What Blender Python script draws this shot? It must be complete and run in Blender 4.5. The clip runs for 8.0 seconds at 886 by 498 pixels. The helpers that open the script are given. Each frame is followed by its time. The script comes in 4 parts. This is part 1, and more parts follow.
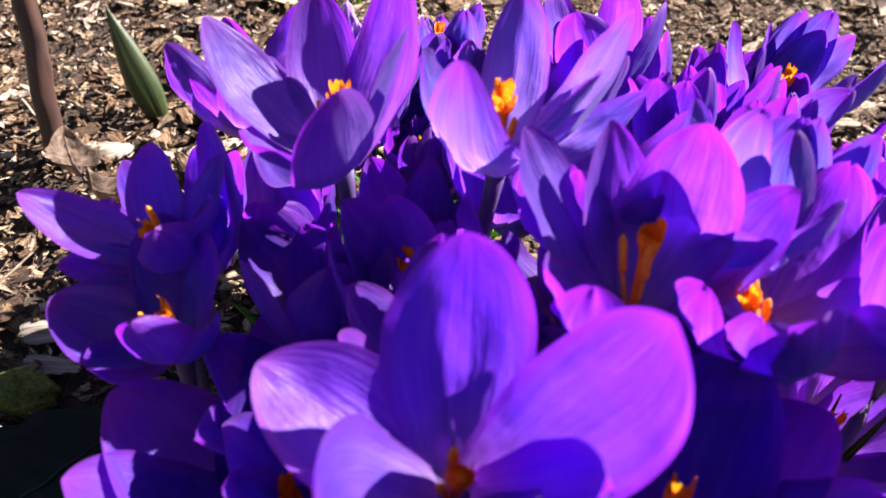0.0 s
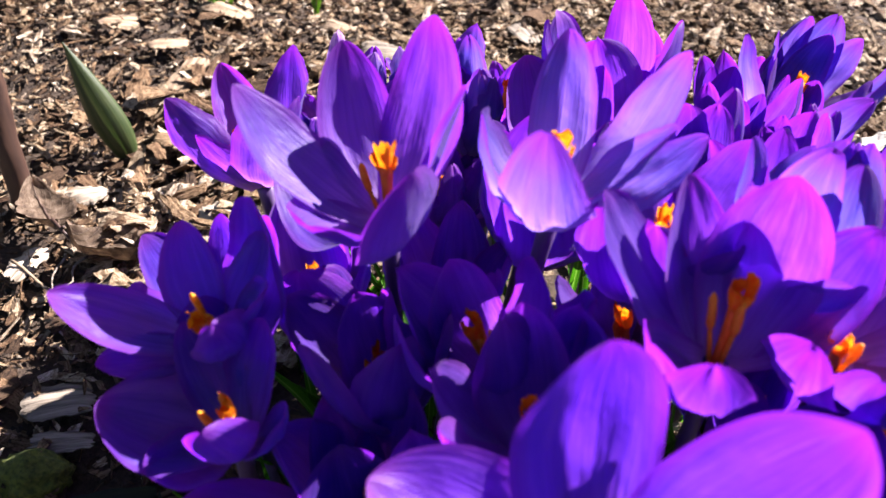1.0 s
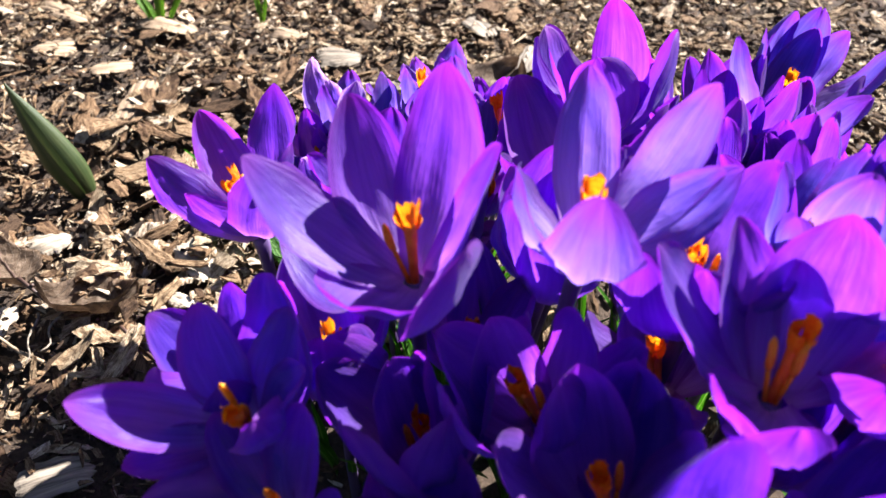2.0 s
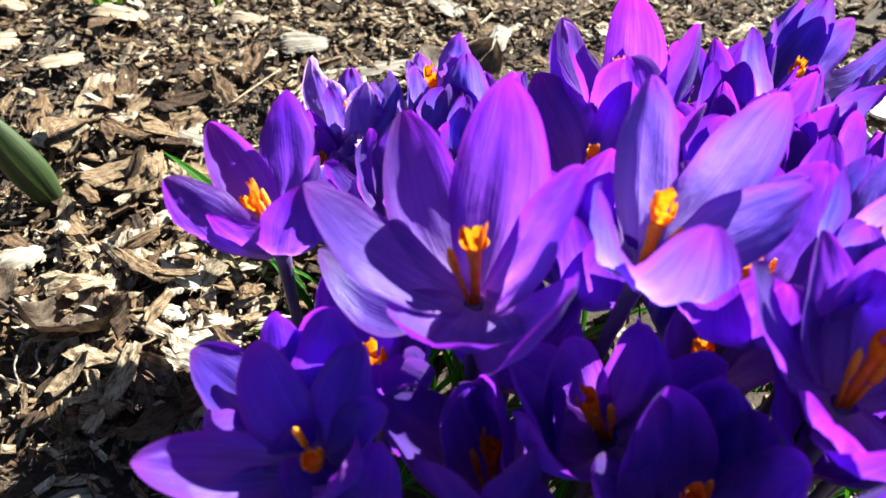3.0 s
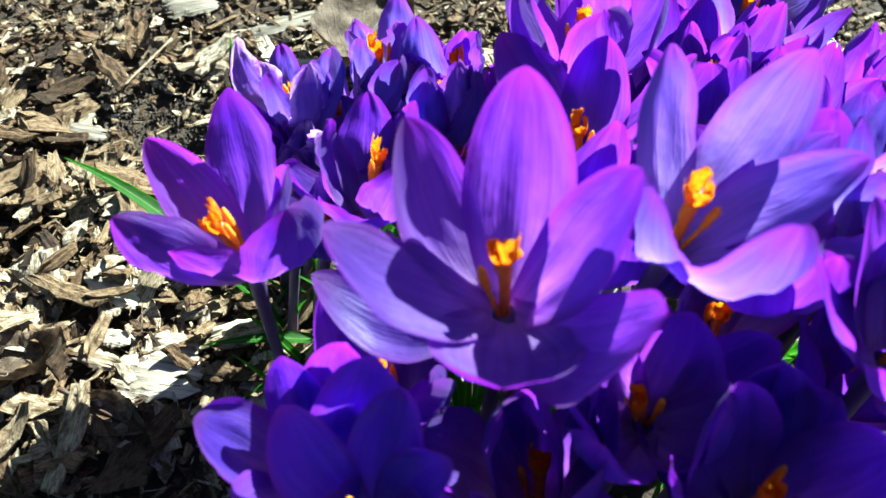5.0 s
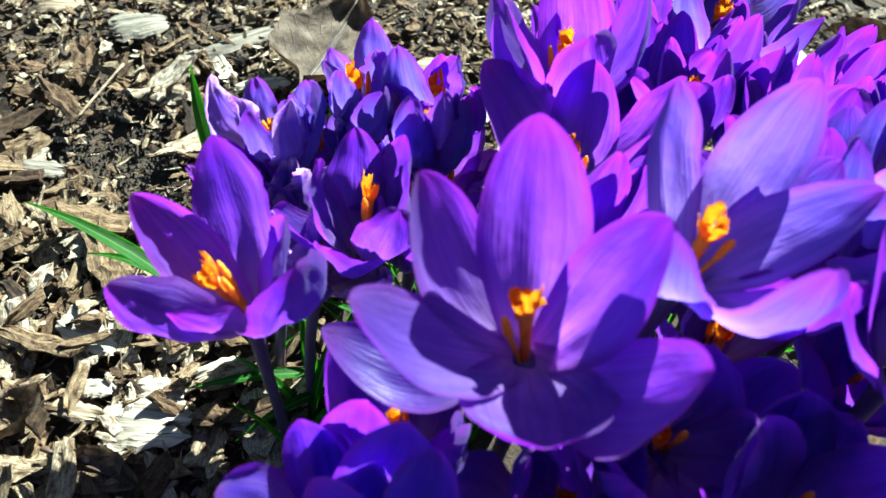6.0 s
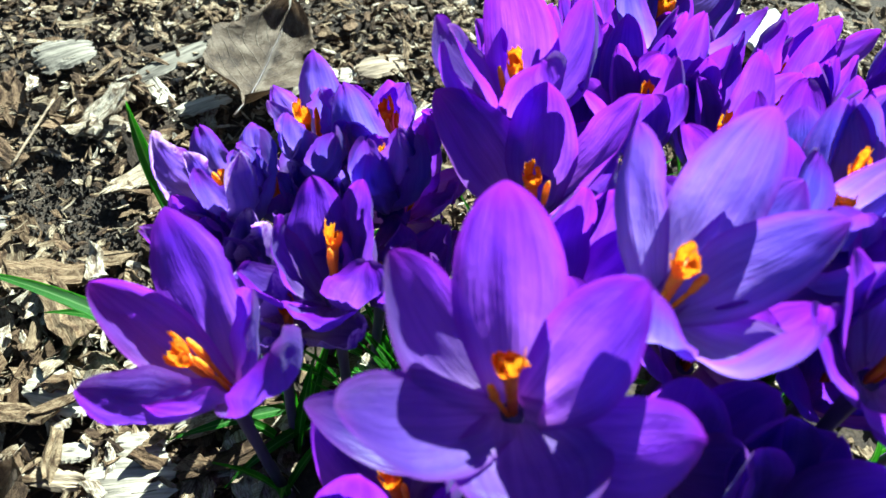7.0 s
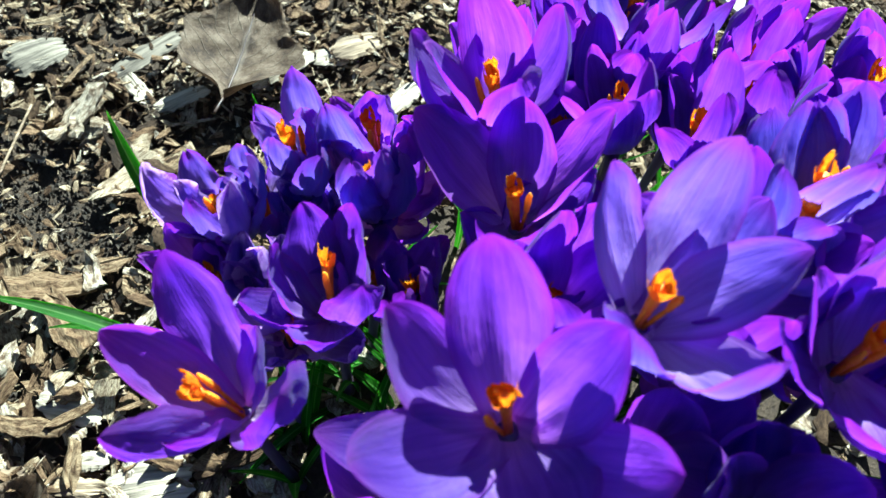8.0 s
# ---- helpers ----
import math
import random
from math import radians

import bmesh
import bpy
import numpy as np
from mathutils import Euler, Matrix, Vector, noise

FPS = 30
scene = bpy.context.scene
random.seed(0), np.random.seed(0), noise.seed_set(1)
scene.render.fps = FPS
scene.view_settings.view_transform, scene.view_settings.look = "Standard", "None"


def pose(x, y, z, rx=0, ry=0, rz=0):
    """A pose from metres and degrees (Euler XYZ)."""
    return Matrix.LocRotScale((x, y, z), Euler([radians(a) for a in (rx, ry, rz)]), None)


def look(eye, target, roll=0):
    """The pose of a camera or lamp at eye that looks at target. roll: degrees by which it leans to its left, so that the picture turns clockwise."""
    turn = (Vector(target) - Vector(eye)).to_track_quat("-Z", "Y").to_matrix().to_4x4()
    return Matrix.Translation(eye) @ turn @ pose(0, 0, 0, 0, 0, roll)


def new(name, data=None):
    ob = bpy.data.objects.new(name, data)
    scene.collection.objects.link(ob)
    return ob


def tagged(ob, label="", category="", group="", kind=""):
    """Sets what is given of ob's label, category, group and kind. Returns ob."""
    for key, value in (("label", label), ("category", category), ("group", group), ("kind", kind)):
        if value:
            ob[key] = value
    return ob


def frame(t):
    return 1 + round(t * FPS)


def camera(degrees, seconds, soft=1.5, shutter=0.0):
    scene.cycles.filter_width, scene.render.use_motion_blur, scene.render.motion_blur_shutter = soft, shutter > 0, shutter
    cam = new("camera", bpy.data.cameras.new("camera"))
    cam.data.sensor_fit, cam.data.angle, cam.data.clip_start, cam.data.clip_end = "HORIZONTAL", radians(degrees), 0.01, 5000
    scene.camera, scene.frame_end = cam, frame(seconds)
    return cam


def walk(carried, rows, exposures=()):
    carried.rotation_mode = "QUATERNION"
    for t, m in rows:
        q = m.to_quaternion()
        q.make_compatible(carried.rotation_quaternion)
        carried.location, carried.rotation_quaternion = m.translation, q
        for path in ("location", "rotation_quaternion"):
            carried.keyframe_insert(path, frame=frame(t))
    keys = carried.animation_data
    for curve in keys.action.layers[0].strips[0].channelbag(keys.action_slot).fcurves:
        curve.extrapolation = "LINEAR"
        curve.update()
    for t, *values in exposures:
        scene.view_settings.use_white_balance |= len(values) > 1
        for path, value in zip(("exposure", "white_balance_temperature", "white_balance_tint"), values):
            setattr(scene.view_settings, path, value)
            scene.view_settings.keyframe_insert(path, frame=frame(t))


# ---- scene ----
CM = 0.01
cam = camera(60.79, 8.0, soft=1.5)
# seconds; eye in centimetres from the foot of the front flower; yaw, pitch and roll in degrees
PATH = [
    (0, 1.266, -13.748, 19.644, -4.688, -41.863, 5.382),
    (0.5, 0.265, -12.988, 20.041, -7.234, -42.710, 4.496),
    (1, -0.964, -12.050, 20.241, -10.615, -42.883, 4.392),
    (1.5, -1.542, -11.121, 20.798, -13.217, -43.394, 3.379),
    (2.8, -3.973, -8.776, 20.870, -22.529, -46.295, 4.744),
    (3, -4.345, -8.443, 21.061, -24.110, -46.614, 5.681),
    (3.5, -4.590, -7.776, 20.652, -28.939, -48.493, 7.523),
    (4, -4.521, -6.932, 21.057, -30.783, -49.916, 6.892),
    (4.2, -4.764, -6.612, 21.095, -31.558, -50.312, 6.430),
    (5.3, -5.529, -5.039, 20.787, -39.669, -51.538, 8.166),
    (5.5, -5.591, -4.705, 20.867, -40.550, -51.559, 8.039),
    (6, -5.885, -4.042, 21.154, -44.142, -51.629, 9.167),
    (6.5, -5.654, -3.299, 21.464, -47.500, -52.978, 9.088),
    (7, -5.112, -2.650, 22.019, -50.041, -54.295, 7.597),
    (7.5, -4.858, -2.073, 22.657, -53.040, -56.919, 7.979),
    (8, -4.421, -1.708, 23.637, -53.196, -59.283, 6.689),
]

cam.data.dof.use_dof = True
cam.data.dof.focus_distance = 0.235
cam.data.dof.aperture_fstop = 22.0
walk(cam, [(t, pose(x * CM, y * CM, z * CM, 90 + pitch, 0, yaw) @ pose(0, 0, 0, 0, 0, roll)) for t, x, y, z, yaw, pitch, roll in PATH],
     exposures=[(0.0, 2.31, 6250, 24), (1.7, 2.33, 6200, 19), (3.5, 2.37, 5800, -3), (6.0, 2.28, 5400, -12), (8.0, 2.12, 5200, -13)])

# ---- daylight: clear sky and a spring sun behind the clump, high to its right ----
TO_SUN = Vector((0.735, 0.312, 0.602)).normalized()
world = bpy.data.worlds.new("sky")
scene.world = world
world.use_nodes = True
sky = world.node_tree.nodes.new("ShaderNodeTexSky")
sky.sky_type = "NISHITA"
sky.sun_disc = False
sky.sun_elevation = math.asin(TO_SUN.z)
sky.sun_rotation = math.atan2(TO_SUN.x, TO_SUN.y)
background = world.node_tree.nodes["Background"]
background.inputs["Strength"].default_value = 0.022
world.node_tree.links.new(sky.outputs["Color"], background.inputs["Color"])
sun = new("sun", bpy.data.lights.new("sun", "SUN"))
sun.data.energy, sun.data.angle, sun.data.color = 5.0, radians(0.53), (1.0, 0.95, 0.87)
sun.matrix_world = look((1, 1, 2), Vector((1, 1, 2)) - TO_SUN)


# ---- materials ----
def material(name):
    m = bpy.data.materials.new(name)
    m.use_nodes = True
    m.node_tree.nodes.clear()
    return m, m.node_tree


def node(tree, kind, **values):
    n = tree.nodes.new("ShaderNode" + kind)
    for key, value in values.items():
        n.inputs[key.replace("_", " ")].default_value = value
    return n


def link(tree, a, b):
    tree.links.new(a, b)


def ramp(tree, fac, stops):
    n = tree.nodes.new("ShaderNodeValToRGB")
    while len(n.color_ramp.elements) < len(stops):
        n.color_ramp.elements.new(0.5)
    for e, (at, colour) in zip(n.color_ramp.elements, stops):
        e.position, e.color = at, (*colour, 1)
    link(tree, fac, n.inputs[0])
    return n.outputs[0]


def blend(tree, kind, fac, a, b):
    n = tree.nodes.new("ShaderNodeMix")
    n.data_type, n.blend_type = "RGBA", kind
    for socket, value in ((n.inputs[0], fac), (n.inputs[6], a), (n.inputs[7], b)):
        if isinstance(value, bpy.types.NodeSocket):
            link(tree, value, socket)
        else:
            socket.default_value = value
    return n.outputs[2]


def maths(tree, what, a, b=0.0):
    n = tree.nodes.new("ShaderNodeMath")
    n.operation = what
    for socket, value in zip(n.inputs, (a, b)):
        if isinstance(value, bpy.types.NodeSocket):
            link(tree, value, socket)
        else:
            socket.default_value = value
    return n.outputs[0]


def stretched(tree, vector, sx, sy, sz):
    n = tree.nodes.new("ShaderNodeMapping")
    n.inputs["Scale"].default_value = (sx, sy, sz)
    link(tree, vector, n.inputs[0])
    return n.outputs[0]


def noise_tex(tree, vector, scale, detail=4.0, rough=0.55):
    n = node(tree, "TexNoise", Scale=scale, Detail=detail, Roughness=rough)
    link(tree, vector, n.inputs["Vector"])
    return n.outputs["Fac"]


def bumped(tree, height, strength, distance):
    n = node(tree, "Bump", Strength=strength, Distance=distance)
    link(tree, height, n.inputs["Height"])
    return n.outputs[0]


def petal_material(name, stops, passing=(1.38, 0.60, 1.36, 1), frayed=0.0):
    """Violet crocus petal: thin, lets the sun through; darker veins run from the claw to the tip."""
    m, t = material(name)
    uv = t.nodes.new("ShaderNodeUVMap").outputs[0]
    split = t.nodes.new("ShaderNodeSeparateXYZ")
    link(t, uv, split.inputs[0])
    info = t.nodes.new("ShaderNodeObjectInfo").outputs["Random"]
    shift = t.nodes.new("ShaderNodeVectorMath")
    shift.operation = "ADD"
    link(t, uv, shift.inputs[0])
    comb = t.nodes.new("ShaderNodeCombineXYZ")
    link(t, maths(t, "MULTIPLY", info, 37.0), comb.inputs[2])
    link(t, comb.outputs[0], shift.inputs[1])
    veins = noise_tex(t, stretched(t, shift.outputs[0], 26, 1.6, 1), 1.0, 3.0)
    fine = noise_tex(t, stretched(t, shift.outputs[0], 70, 5.0, 1), 1.0, 2.0)
    cloud = noise_tex(t, stretched(t, shift.outputs[0], 2.5, 2.5, 1), 1.0, 3.0)
    along = ramp(t, split.outputs[1], stops)
    veined = blend(t, "MULTIPLY", maths(t, "MULTIPLY", ramp(t, veins, [(0.46, (0, 0, 0)), (0.62, (1, 1, 1))]), 0.26), along, (0.50, 0.40, 0.72, 1))
    streaks = noise_tex(t, stretched(t, shift.outputs[0], 4, 0.9, 1), 1.0, 4.0, 0.65)
    veined = blend(t, "MIX", maths(t, "MULTIPLY", ramp(t, streaks, [(0.50, (0, 0, 0)), (0.74, (1, 1, 1))]), 0.40), veined, (0.32, 0.18, 0.60, 1))
    bands = noise_tex(t, stretched(t, shift.outputs[0], 9, 0.5, 1), 1.0, 3.0, 0.6)
    veined = blend(t, "MULTIPLY", maths(t, "MULTIPLY", ramp(t, bands, [(0.44, (0, 0, 0)), (0.62, (1, 1, 1))]), 0.45), veined, (0.62, 0.44, 0.72, 1))
    veined = blend(t, "MULTIPLY", maths(t, "MULTIPLY", ramp(t, fine, [(0.50, (0, 0, 0)), (0.68, (1, 1, 1))]), 0.22), veined, (0.6, 0.5, 0.8, 1))
    veined = blend(t, "MIX", maths(t, "MULTIPLY", ramp(t, cloud, [(0.52, (0, 0, 0)), (0.8, (1, 1, 1))]), 0.25), veined, (0.27, 0.11, 0.60, 1))
    edge = maths(t, "ABSOLUTE", maths(t, "SUBTRACT", split.outputs[0], 0.5))
    edge = maths(t, "MAXIMUM", ramp(t, edge, [(0.36, (0, 0, 0)), (0.5, (1, 1, 1))]), ramp(t, split.outputs[1], [(0.84, (0, 0, 0)), (1.0, (1, 1, 1))]))
    veined = blend(t, "MIX", maths(t, "MULTIPLY", edge, 0.66), veined, (0.21, 0.030, 0.40, 1))
    if frayed:
        torn = noise_tex(t, stretched(t, shift.outputs[0], 6, 9, 1), 1.0, 5.0, 0.7)
        worn = maths(t, "MULTIPLY", ramp(t, torn, [(0.40, (0, 0, 0)), (0.54, (1, 1, 1))]), ramp(t, info, [(0.45, (0, 0, 0)), (0.55, (1, 1, 1))]))
        veined = blend(t, "MIX", maths(t, "MULTIPLY", maths(t, "MULTIPLY", worn, edge), frayed), veined, (0.70, 0.66, 0.78, 1))
    hue = node(t, "HueSaturation", Saturation=1.0)
    link(t, veined, hue.inputs["Color"])
    link(t, maths(t, "ADD", maths(t, "MULTIPLY", info, 0.022), 0.489), hue.inputs["Hue"])
    link(t, maths(t, "ADD", maths(t, "MULTIPLY", info, 0.24), 0.76), hue.inputs["Value"])
    surface = node(t, "BsdfPrincipled", Roughness=0.48)
    surface.inputs["Specular IOR Level"].default_value = 0.5
    surface.inputs["Sheen Weight"].default_value = 0.12
    link(t, blend(t, "MULTIPLY", 1.0, hue.outputs[0], (1.12, 0.92, 1.01, 1)), surface.inputs["Base Color"])
    through_colour = blend(t, "MULTIPLY", 1.0, hue.outputs[0], passing)
    glow = t.nodes.new("ShaderNodeBsdfTranslucent")
    link(t, through_colour, glow.inputs[0])
    normal = bumped(t, maths(t, "ADD", maths(t, "ADD", veins, maths(t, "MULTIPLY", fine, 0.5)), maths(t, "MULTIPLY", cloud, 4.0)), 0.28, 0.0012)
    link(t, normal, surface.inputs["Normal"])
    link(t, normal, glow.inputs["Normal"])
    mix = t.nodes.new("ShaderNodeMixShader")
    mix.inputs[0].default_value = 0.62
    link(t, surface.outputs[0], mix.inputs[1])
    link(t, glow.outputs[0], mix.inputs[2])
    out = t.nodes.new("ShaderNodeOutputMaterial")
    link(t, mix.outputs[0], out.inputs[0])
    return m


def thin_material(name, dark, light, sx, sy, through_fac, rough=0.5, gain=1.6, stripe=None):
    """A thin leaf-like sheet: streaks along its length, some light passing through."""
    m, t = material(name)
    uv = t.nodes.new("ShaderNodeUVMap").outputs[0]
    split = t.nodes.new("ShaderNodeSeparateXYZ")
    link(t, uv, split.inputs[0])
    streak = noise_tex(t, stretched(t, uv, sx, sy, 1), 1.0, 4.0)
    patch = noise_tex(t, stretched(t, uv, 3, 5, 1), 1.0, 4.0)
    colour = ramp(t, maths(t, "ADD", maths(t, "MULTIPLY", streak, 0.6), maths(t, "MULTIPLY", patch, 0.4)), [(0.35, dark), (0.65, light)])
    if stripe:
        near = maths(t, "ABSOLUTE", maths(t, "SUBTRACT", split.outputs[0], 0.5))
        colour = blend(t, "MIX", ramp(t, near, [(0.03, (1, 1, 1)), (0.07, (0, 0, 0))]), colour, (*stripe, 1))
    surface = node(t, "BsdfPrincipled", Roughness=rough)
    link(t, colour, surface.inputs["Base Color"])
    glow = t.nodes.new("ShaderNodeBsdfTranslucent")
    link(t, blend(t, "MULTIPLY", 1.0, colour, (gain, gain, gain * 0.6, 1)), glow.inputs[0])
    link(t, bumped(t, streak, 0.5, 0.0006), surface.inputs["Normal"])
    mix = t.nodes.new("ShaderNodeMixShader")
    mix.inputs[0].default_value = through_fac
    link(t, surface.outputs[0], mix.inputs[1])
    link(t, glow.outputs[0], mix.inputs[2])
    out = t.nodes.new("ShaderNodeOutputMaterial")
    link(t, mix.outputs[0], out.inputs[0])
    return m


def solid_material(name, dark, light, scale, rough=0.7, bump=0.3, stretch=(1, 1, 1), glow_part=0.0, thin_part=0.0):
    m, t = material(name)
    where = t.nodes.new("ShaderNodeTexCoord").outputs["Object"]
    grain = noise_tex(t, stretched(t, where, *stretch), scale, 5.0)
    colour = ramp(t, grain, [(0.35, dark), (0.65, light)])
    surface = node(t, "BsdfPrincipled", Roughness=rough)
    link(t, colour, surface.inputs["Base Color"])
    if glow_part:
        surface.inputs["Subsurface Weight"].default_value = glow_part
        surface.inputs["Subsurface Radius"].default_value = (0.002, 0.001, 0.0004)
    link(t, bumped(t, grain, bump, 0.0008), surface.inputs["Normal"])
    out = t.nodes.new("ShaderNodeOutputMaterial")
    if thin_part:
        glow = t.nodes.new("ShaderNodeBsdfTranslucent")
        link(t, colour, glow.inputs[0])
        mix = t.nodes.new("ShaderNodeMixShader")
        mix.inputs[0].default_value = thin_part
        link(t, surface.outputs[0], mix.inputs[1])
        link(t, glow.outputs[0], mix.inputs[2])
        link(t, mix.outputs[0], out.inputs[0])
    else:
        link(t, surface.outputs[0], out.inputs[0])
    return m


def chip_material(name, joined):
    """Weathered wood chip: fibres along x, bleached tan to nearly black, one tone a piece."""
    m, t = material(name)
    if joined:
        tone = t.nodes.new("ShaderNodeNewGeometry").outputs["Random Per Island"]
        uv = t.nodes.new("ShaderNodeUVMap").outputs[0]
    else:
        tone = t.nodes.new("ShaderNodeObjectInfo").outputs["Random"]
        uv = t.nodes.new("ShaderNodeUVMap").outputs[0]
    comb = t.nodes.new("ShaderNodeCombineXYZ")
    link(t, maths(t, "MULTIPLY", tone, 53.0), comb.inputs[2])
    add = t.nodes.new("ShaderNodeVectorMath")
    add.operation = "ADD"
    link(t, uv, add.inputs[0])
    link(t, comb.outputs[0], add.inputs[1])
    fibre = noise_tex(t, stretched(t, add.outputs[0], 330, 1700, 1), 1.0, 6.0, 0.7)
    patch = noise_tex(t, stretched(t, add.outputs[0], 260, 420, 1), 1.0, 4.0)
    base = ramp(t, tone, [(0.0, (0.045, 0.028, 0.016)), (0.17, (0.105, 0.062, 0.032)), (0.37, (0.225, 0.143, 0.077)),
                          (0.60, (0.31, 0.222, 0.128)), (0.80, (0.45, 0.357, 0.232)), (1.0, (0.68, 0.59, 0.45))])
    colour = blend(t, "MULTIPLY", maths(t, "MULTIPLY", ramp(t, fibre, [(0.42, (1, 1, 1)), (0.56, (0, 0, 0))]), 0.8), base, (0.36, 0.27, 0.20, 1))
    colour = blend(t, "MULTIPLY", maths(t, "MULTIPLY", ramp(t, patch, [(0.38, (1, 1, 1)), (0.50, (0, 0, 0))]), 0.8), colour, (0.28, 0.21, 0.16, 1))
    speck = noise_tex(t, stretched(t, add.outputs[0], 1500, 2600, 1), 1.0, 3.0, 0.7)
    colour = blend(t, "MULTIPLY", maths(t, "MULTIPLY", ramp(t, speck, [(0.34, (1, 1, 1)), (0.46, (0, 0, 0))]), 0.75), colour, (0.20, 0.15, 0.11, 1))
    surface = node(t, "BsdfPrincipled", Roughness=0.85)
    surface.inputs["Specular IOR Level"].default_value = 0.25
    link(t, colour, surface.inputs["Base Color"])
    link(t, bumped(t, fibre, 1.0, 0.0012), surface.inputs["Normal"])
    out = t.nodes.new("ShaderNodeOutputMaterial")
    link(t, surface.outputs[0], out.inputs[0])
    return m


def soil_material():
    m, t = material("damp_soil")
    where = t.nodes.new("ShaderNodeTexCoord").outputs["Object"]
    big = noise_tex(t, where, 60.0, 6.0)
    small = noise_tex(t, where, 600.0, 6.0, 0.7)
    colour = ramp(t, maths(t, "ADD", maths(t, "MULTIPLY", big, 0.4), maths(t, "MULTIPLY", small, 0.6)), [(0.3, (0.018, 0.011, 0.007)), (0.5, (0.055, 0.036, 0.022)), (0.72, (0.13, 0.088, 0.055))])
    surface = node(t, "BsdfPrincipled", Roughness=0.95)
    link(t, colour, surface.inputs["Base Color"])
    link(t, bumped(t, small, 1.0, 0.002), surface.inputs["Normal"])
    out = t.nodes.new("ShaderNodeOutputMaterial")
    link(t, surface.outputs[0], out.inputs[0])
    return m


PETAL = petal_material("violet_petal", [(0.0, (0.64, 0.57, 0.68)), (0.16, (0.43, 0.32, 0.69)), (0.38, (0.225, 0.120, 0.56)), (0.66, (0.15, 0.060, 0.48)), (0.9, (0.108, 0.026, 0.38)), (1.0, (0.14, 0.018, 0.33))])
# petal for front and low flowers, blue of the shade put into its violet
SHADE_PETAL = petal_material("shade_violet_petal", [(0.0, (0.60, 0.50, 0.74)), (0.12, (0.34, 0.23, 0.62)), (0.30, (0.19, 0.095, 0.62)), (0.62, (0.135, 0.045, 0.58)), (0.9, (0.12, 0.028, 0.50)), (1.0, (0.16, 0.022, 0.42))], passing=(1.38, 0.58, 1.38, 1))
PALE_PETAL = petal_material("pale_violet_petal", [(0.0, (0.66, 0.61, 0.68)), (0.18, (0.54, 0.50, 0.76)), (0.42, (0.30, 0.25, 0.62)), (0.68, (0.15, 0.118, 0.50)), (0.9, (0.108, 0.066, 0.41)), (1.0, (0.13, 0.028, 0.35))], passing=(1.10, 0.86, 1.26, 1))
FRAYED_PETAL = petal_material("frayed_violet_petal", [(0.0, (0.66, 0.61, 0.68)), (0.18, (0.54, 0.50, 0.76)), (0.42, (0.30, 0.25, 0.62)), (0.68, (0.15, 0.118, 0.50)), (0.9, (0.108, 0.066, 0.41)), (1.0, (0.13, 0.028, 0.35))], passing=(1.18, 0.80, 1.28, 1), frayed=0.9)
STIGMA = solid_material("orange_stigma", (0.95, 0.28, 0.003), (1.0, 0.54, 0.010), 900, 0.6, 0.6, thin_part=0.5)
STYLE = solid_material("red_orange_style", (0.88, 0.19, 0.004), (0.98, 0.30, 0.008), 500, 0.5, 0.3, glow_part=0.3)
MOSS = solid_material("yellow_green_moss", (0.04, 0.06, 0.006), (0.13, 0.15, 0.016), 700, 0.9, 1.0)
STAMEN = solid_material("yellow_stamen", (0.88, 0.30, 0.004), (1.0, 0.50, 0.012), 1100, 0.6, 0.7, thin_part=0.4)
TUBE = solid_material("pale_tube", (0.045, 0.022, 0.09), (0.13, 0.085, 0.18), 260, 0.5, 0.2, (1, 1, 0.1))
GREEN = thin_material("crocus_leaf_green", (0.022, 0.100, 0.004), (0.070, 0.25, 0.010), 40, 1.5, 0.40, 0.5, 1.7, stripe=(0.17, 0.33, 0.08))
FRESH = thin_material("fresh_green", (0.06, 0.15, 0.010), (0.13, 0.27, 0.025), 30, 2, 0.4, 0.45, 1.7)
TULIP = thin_material("tulip_shoot_green", (0.018, 0.045, 0.010), (0.070, 0.085, 0.030), 22, 1.3, 0.25, 0.45, 1.4)
LEATHERY = thin_material("dark_leathery_green", (0.008, 0.014, 0.006), (0.022, 0.032, 0.014), 22, 1.3, 0.1, 0.55, 1.2)
STEM = solid_material("red_brown_stem", (0.026, 0.012, 0.008), (0.062, 0.030, 0.018), 160, 0.55, 0.3, (1, 1, 0.15))
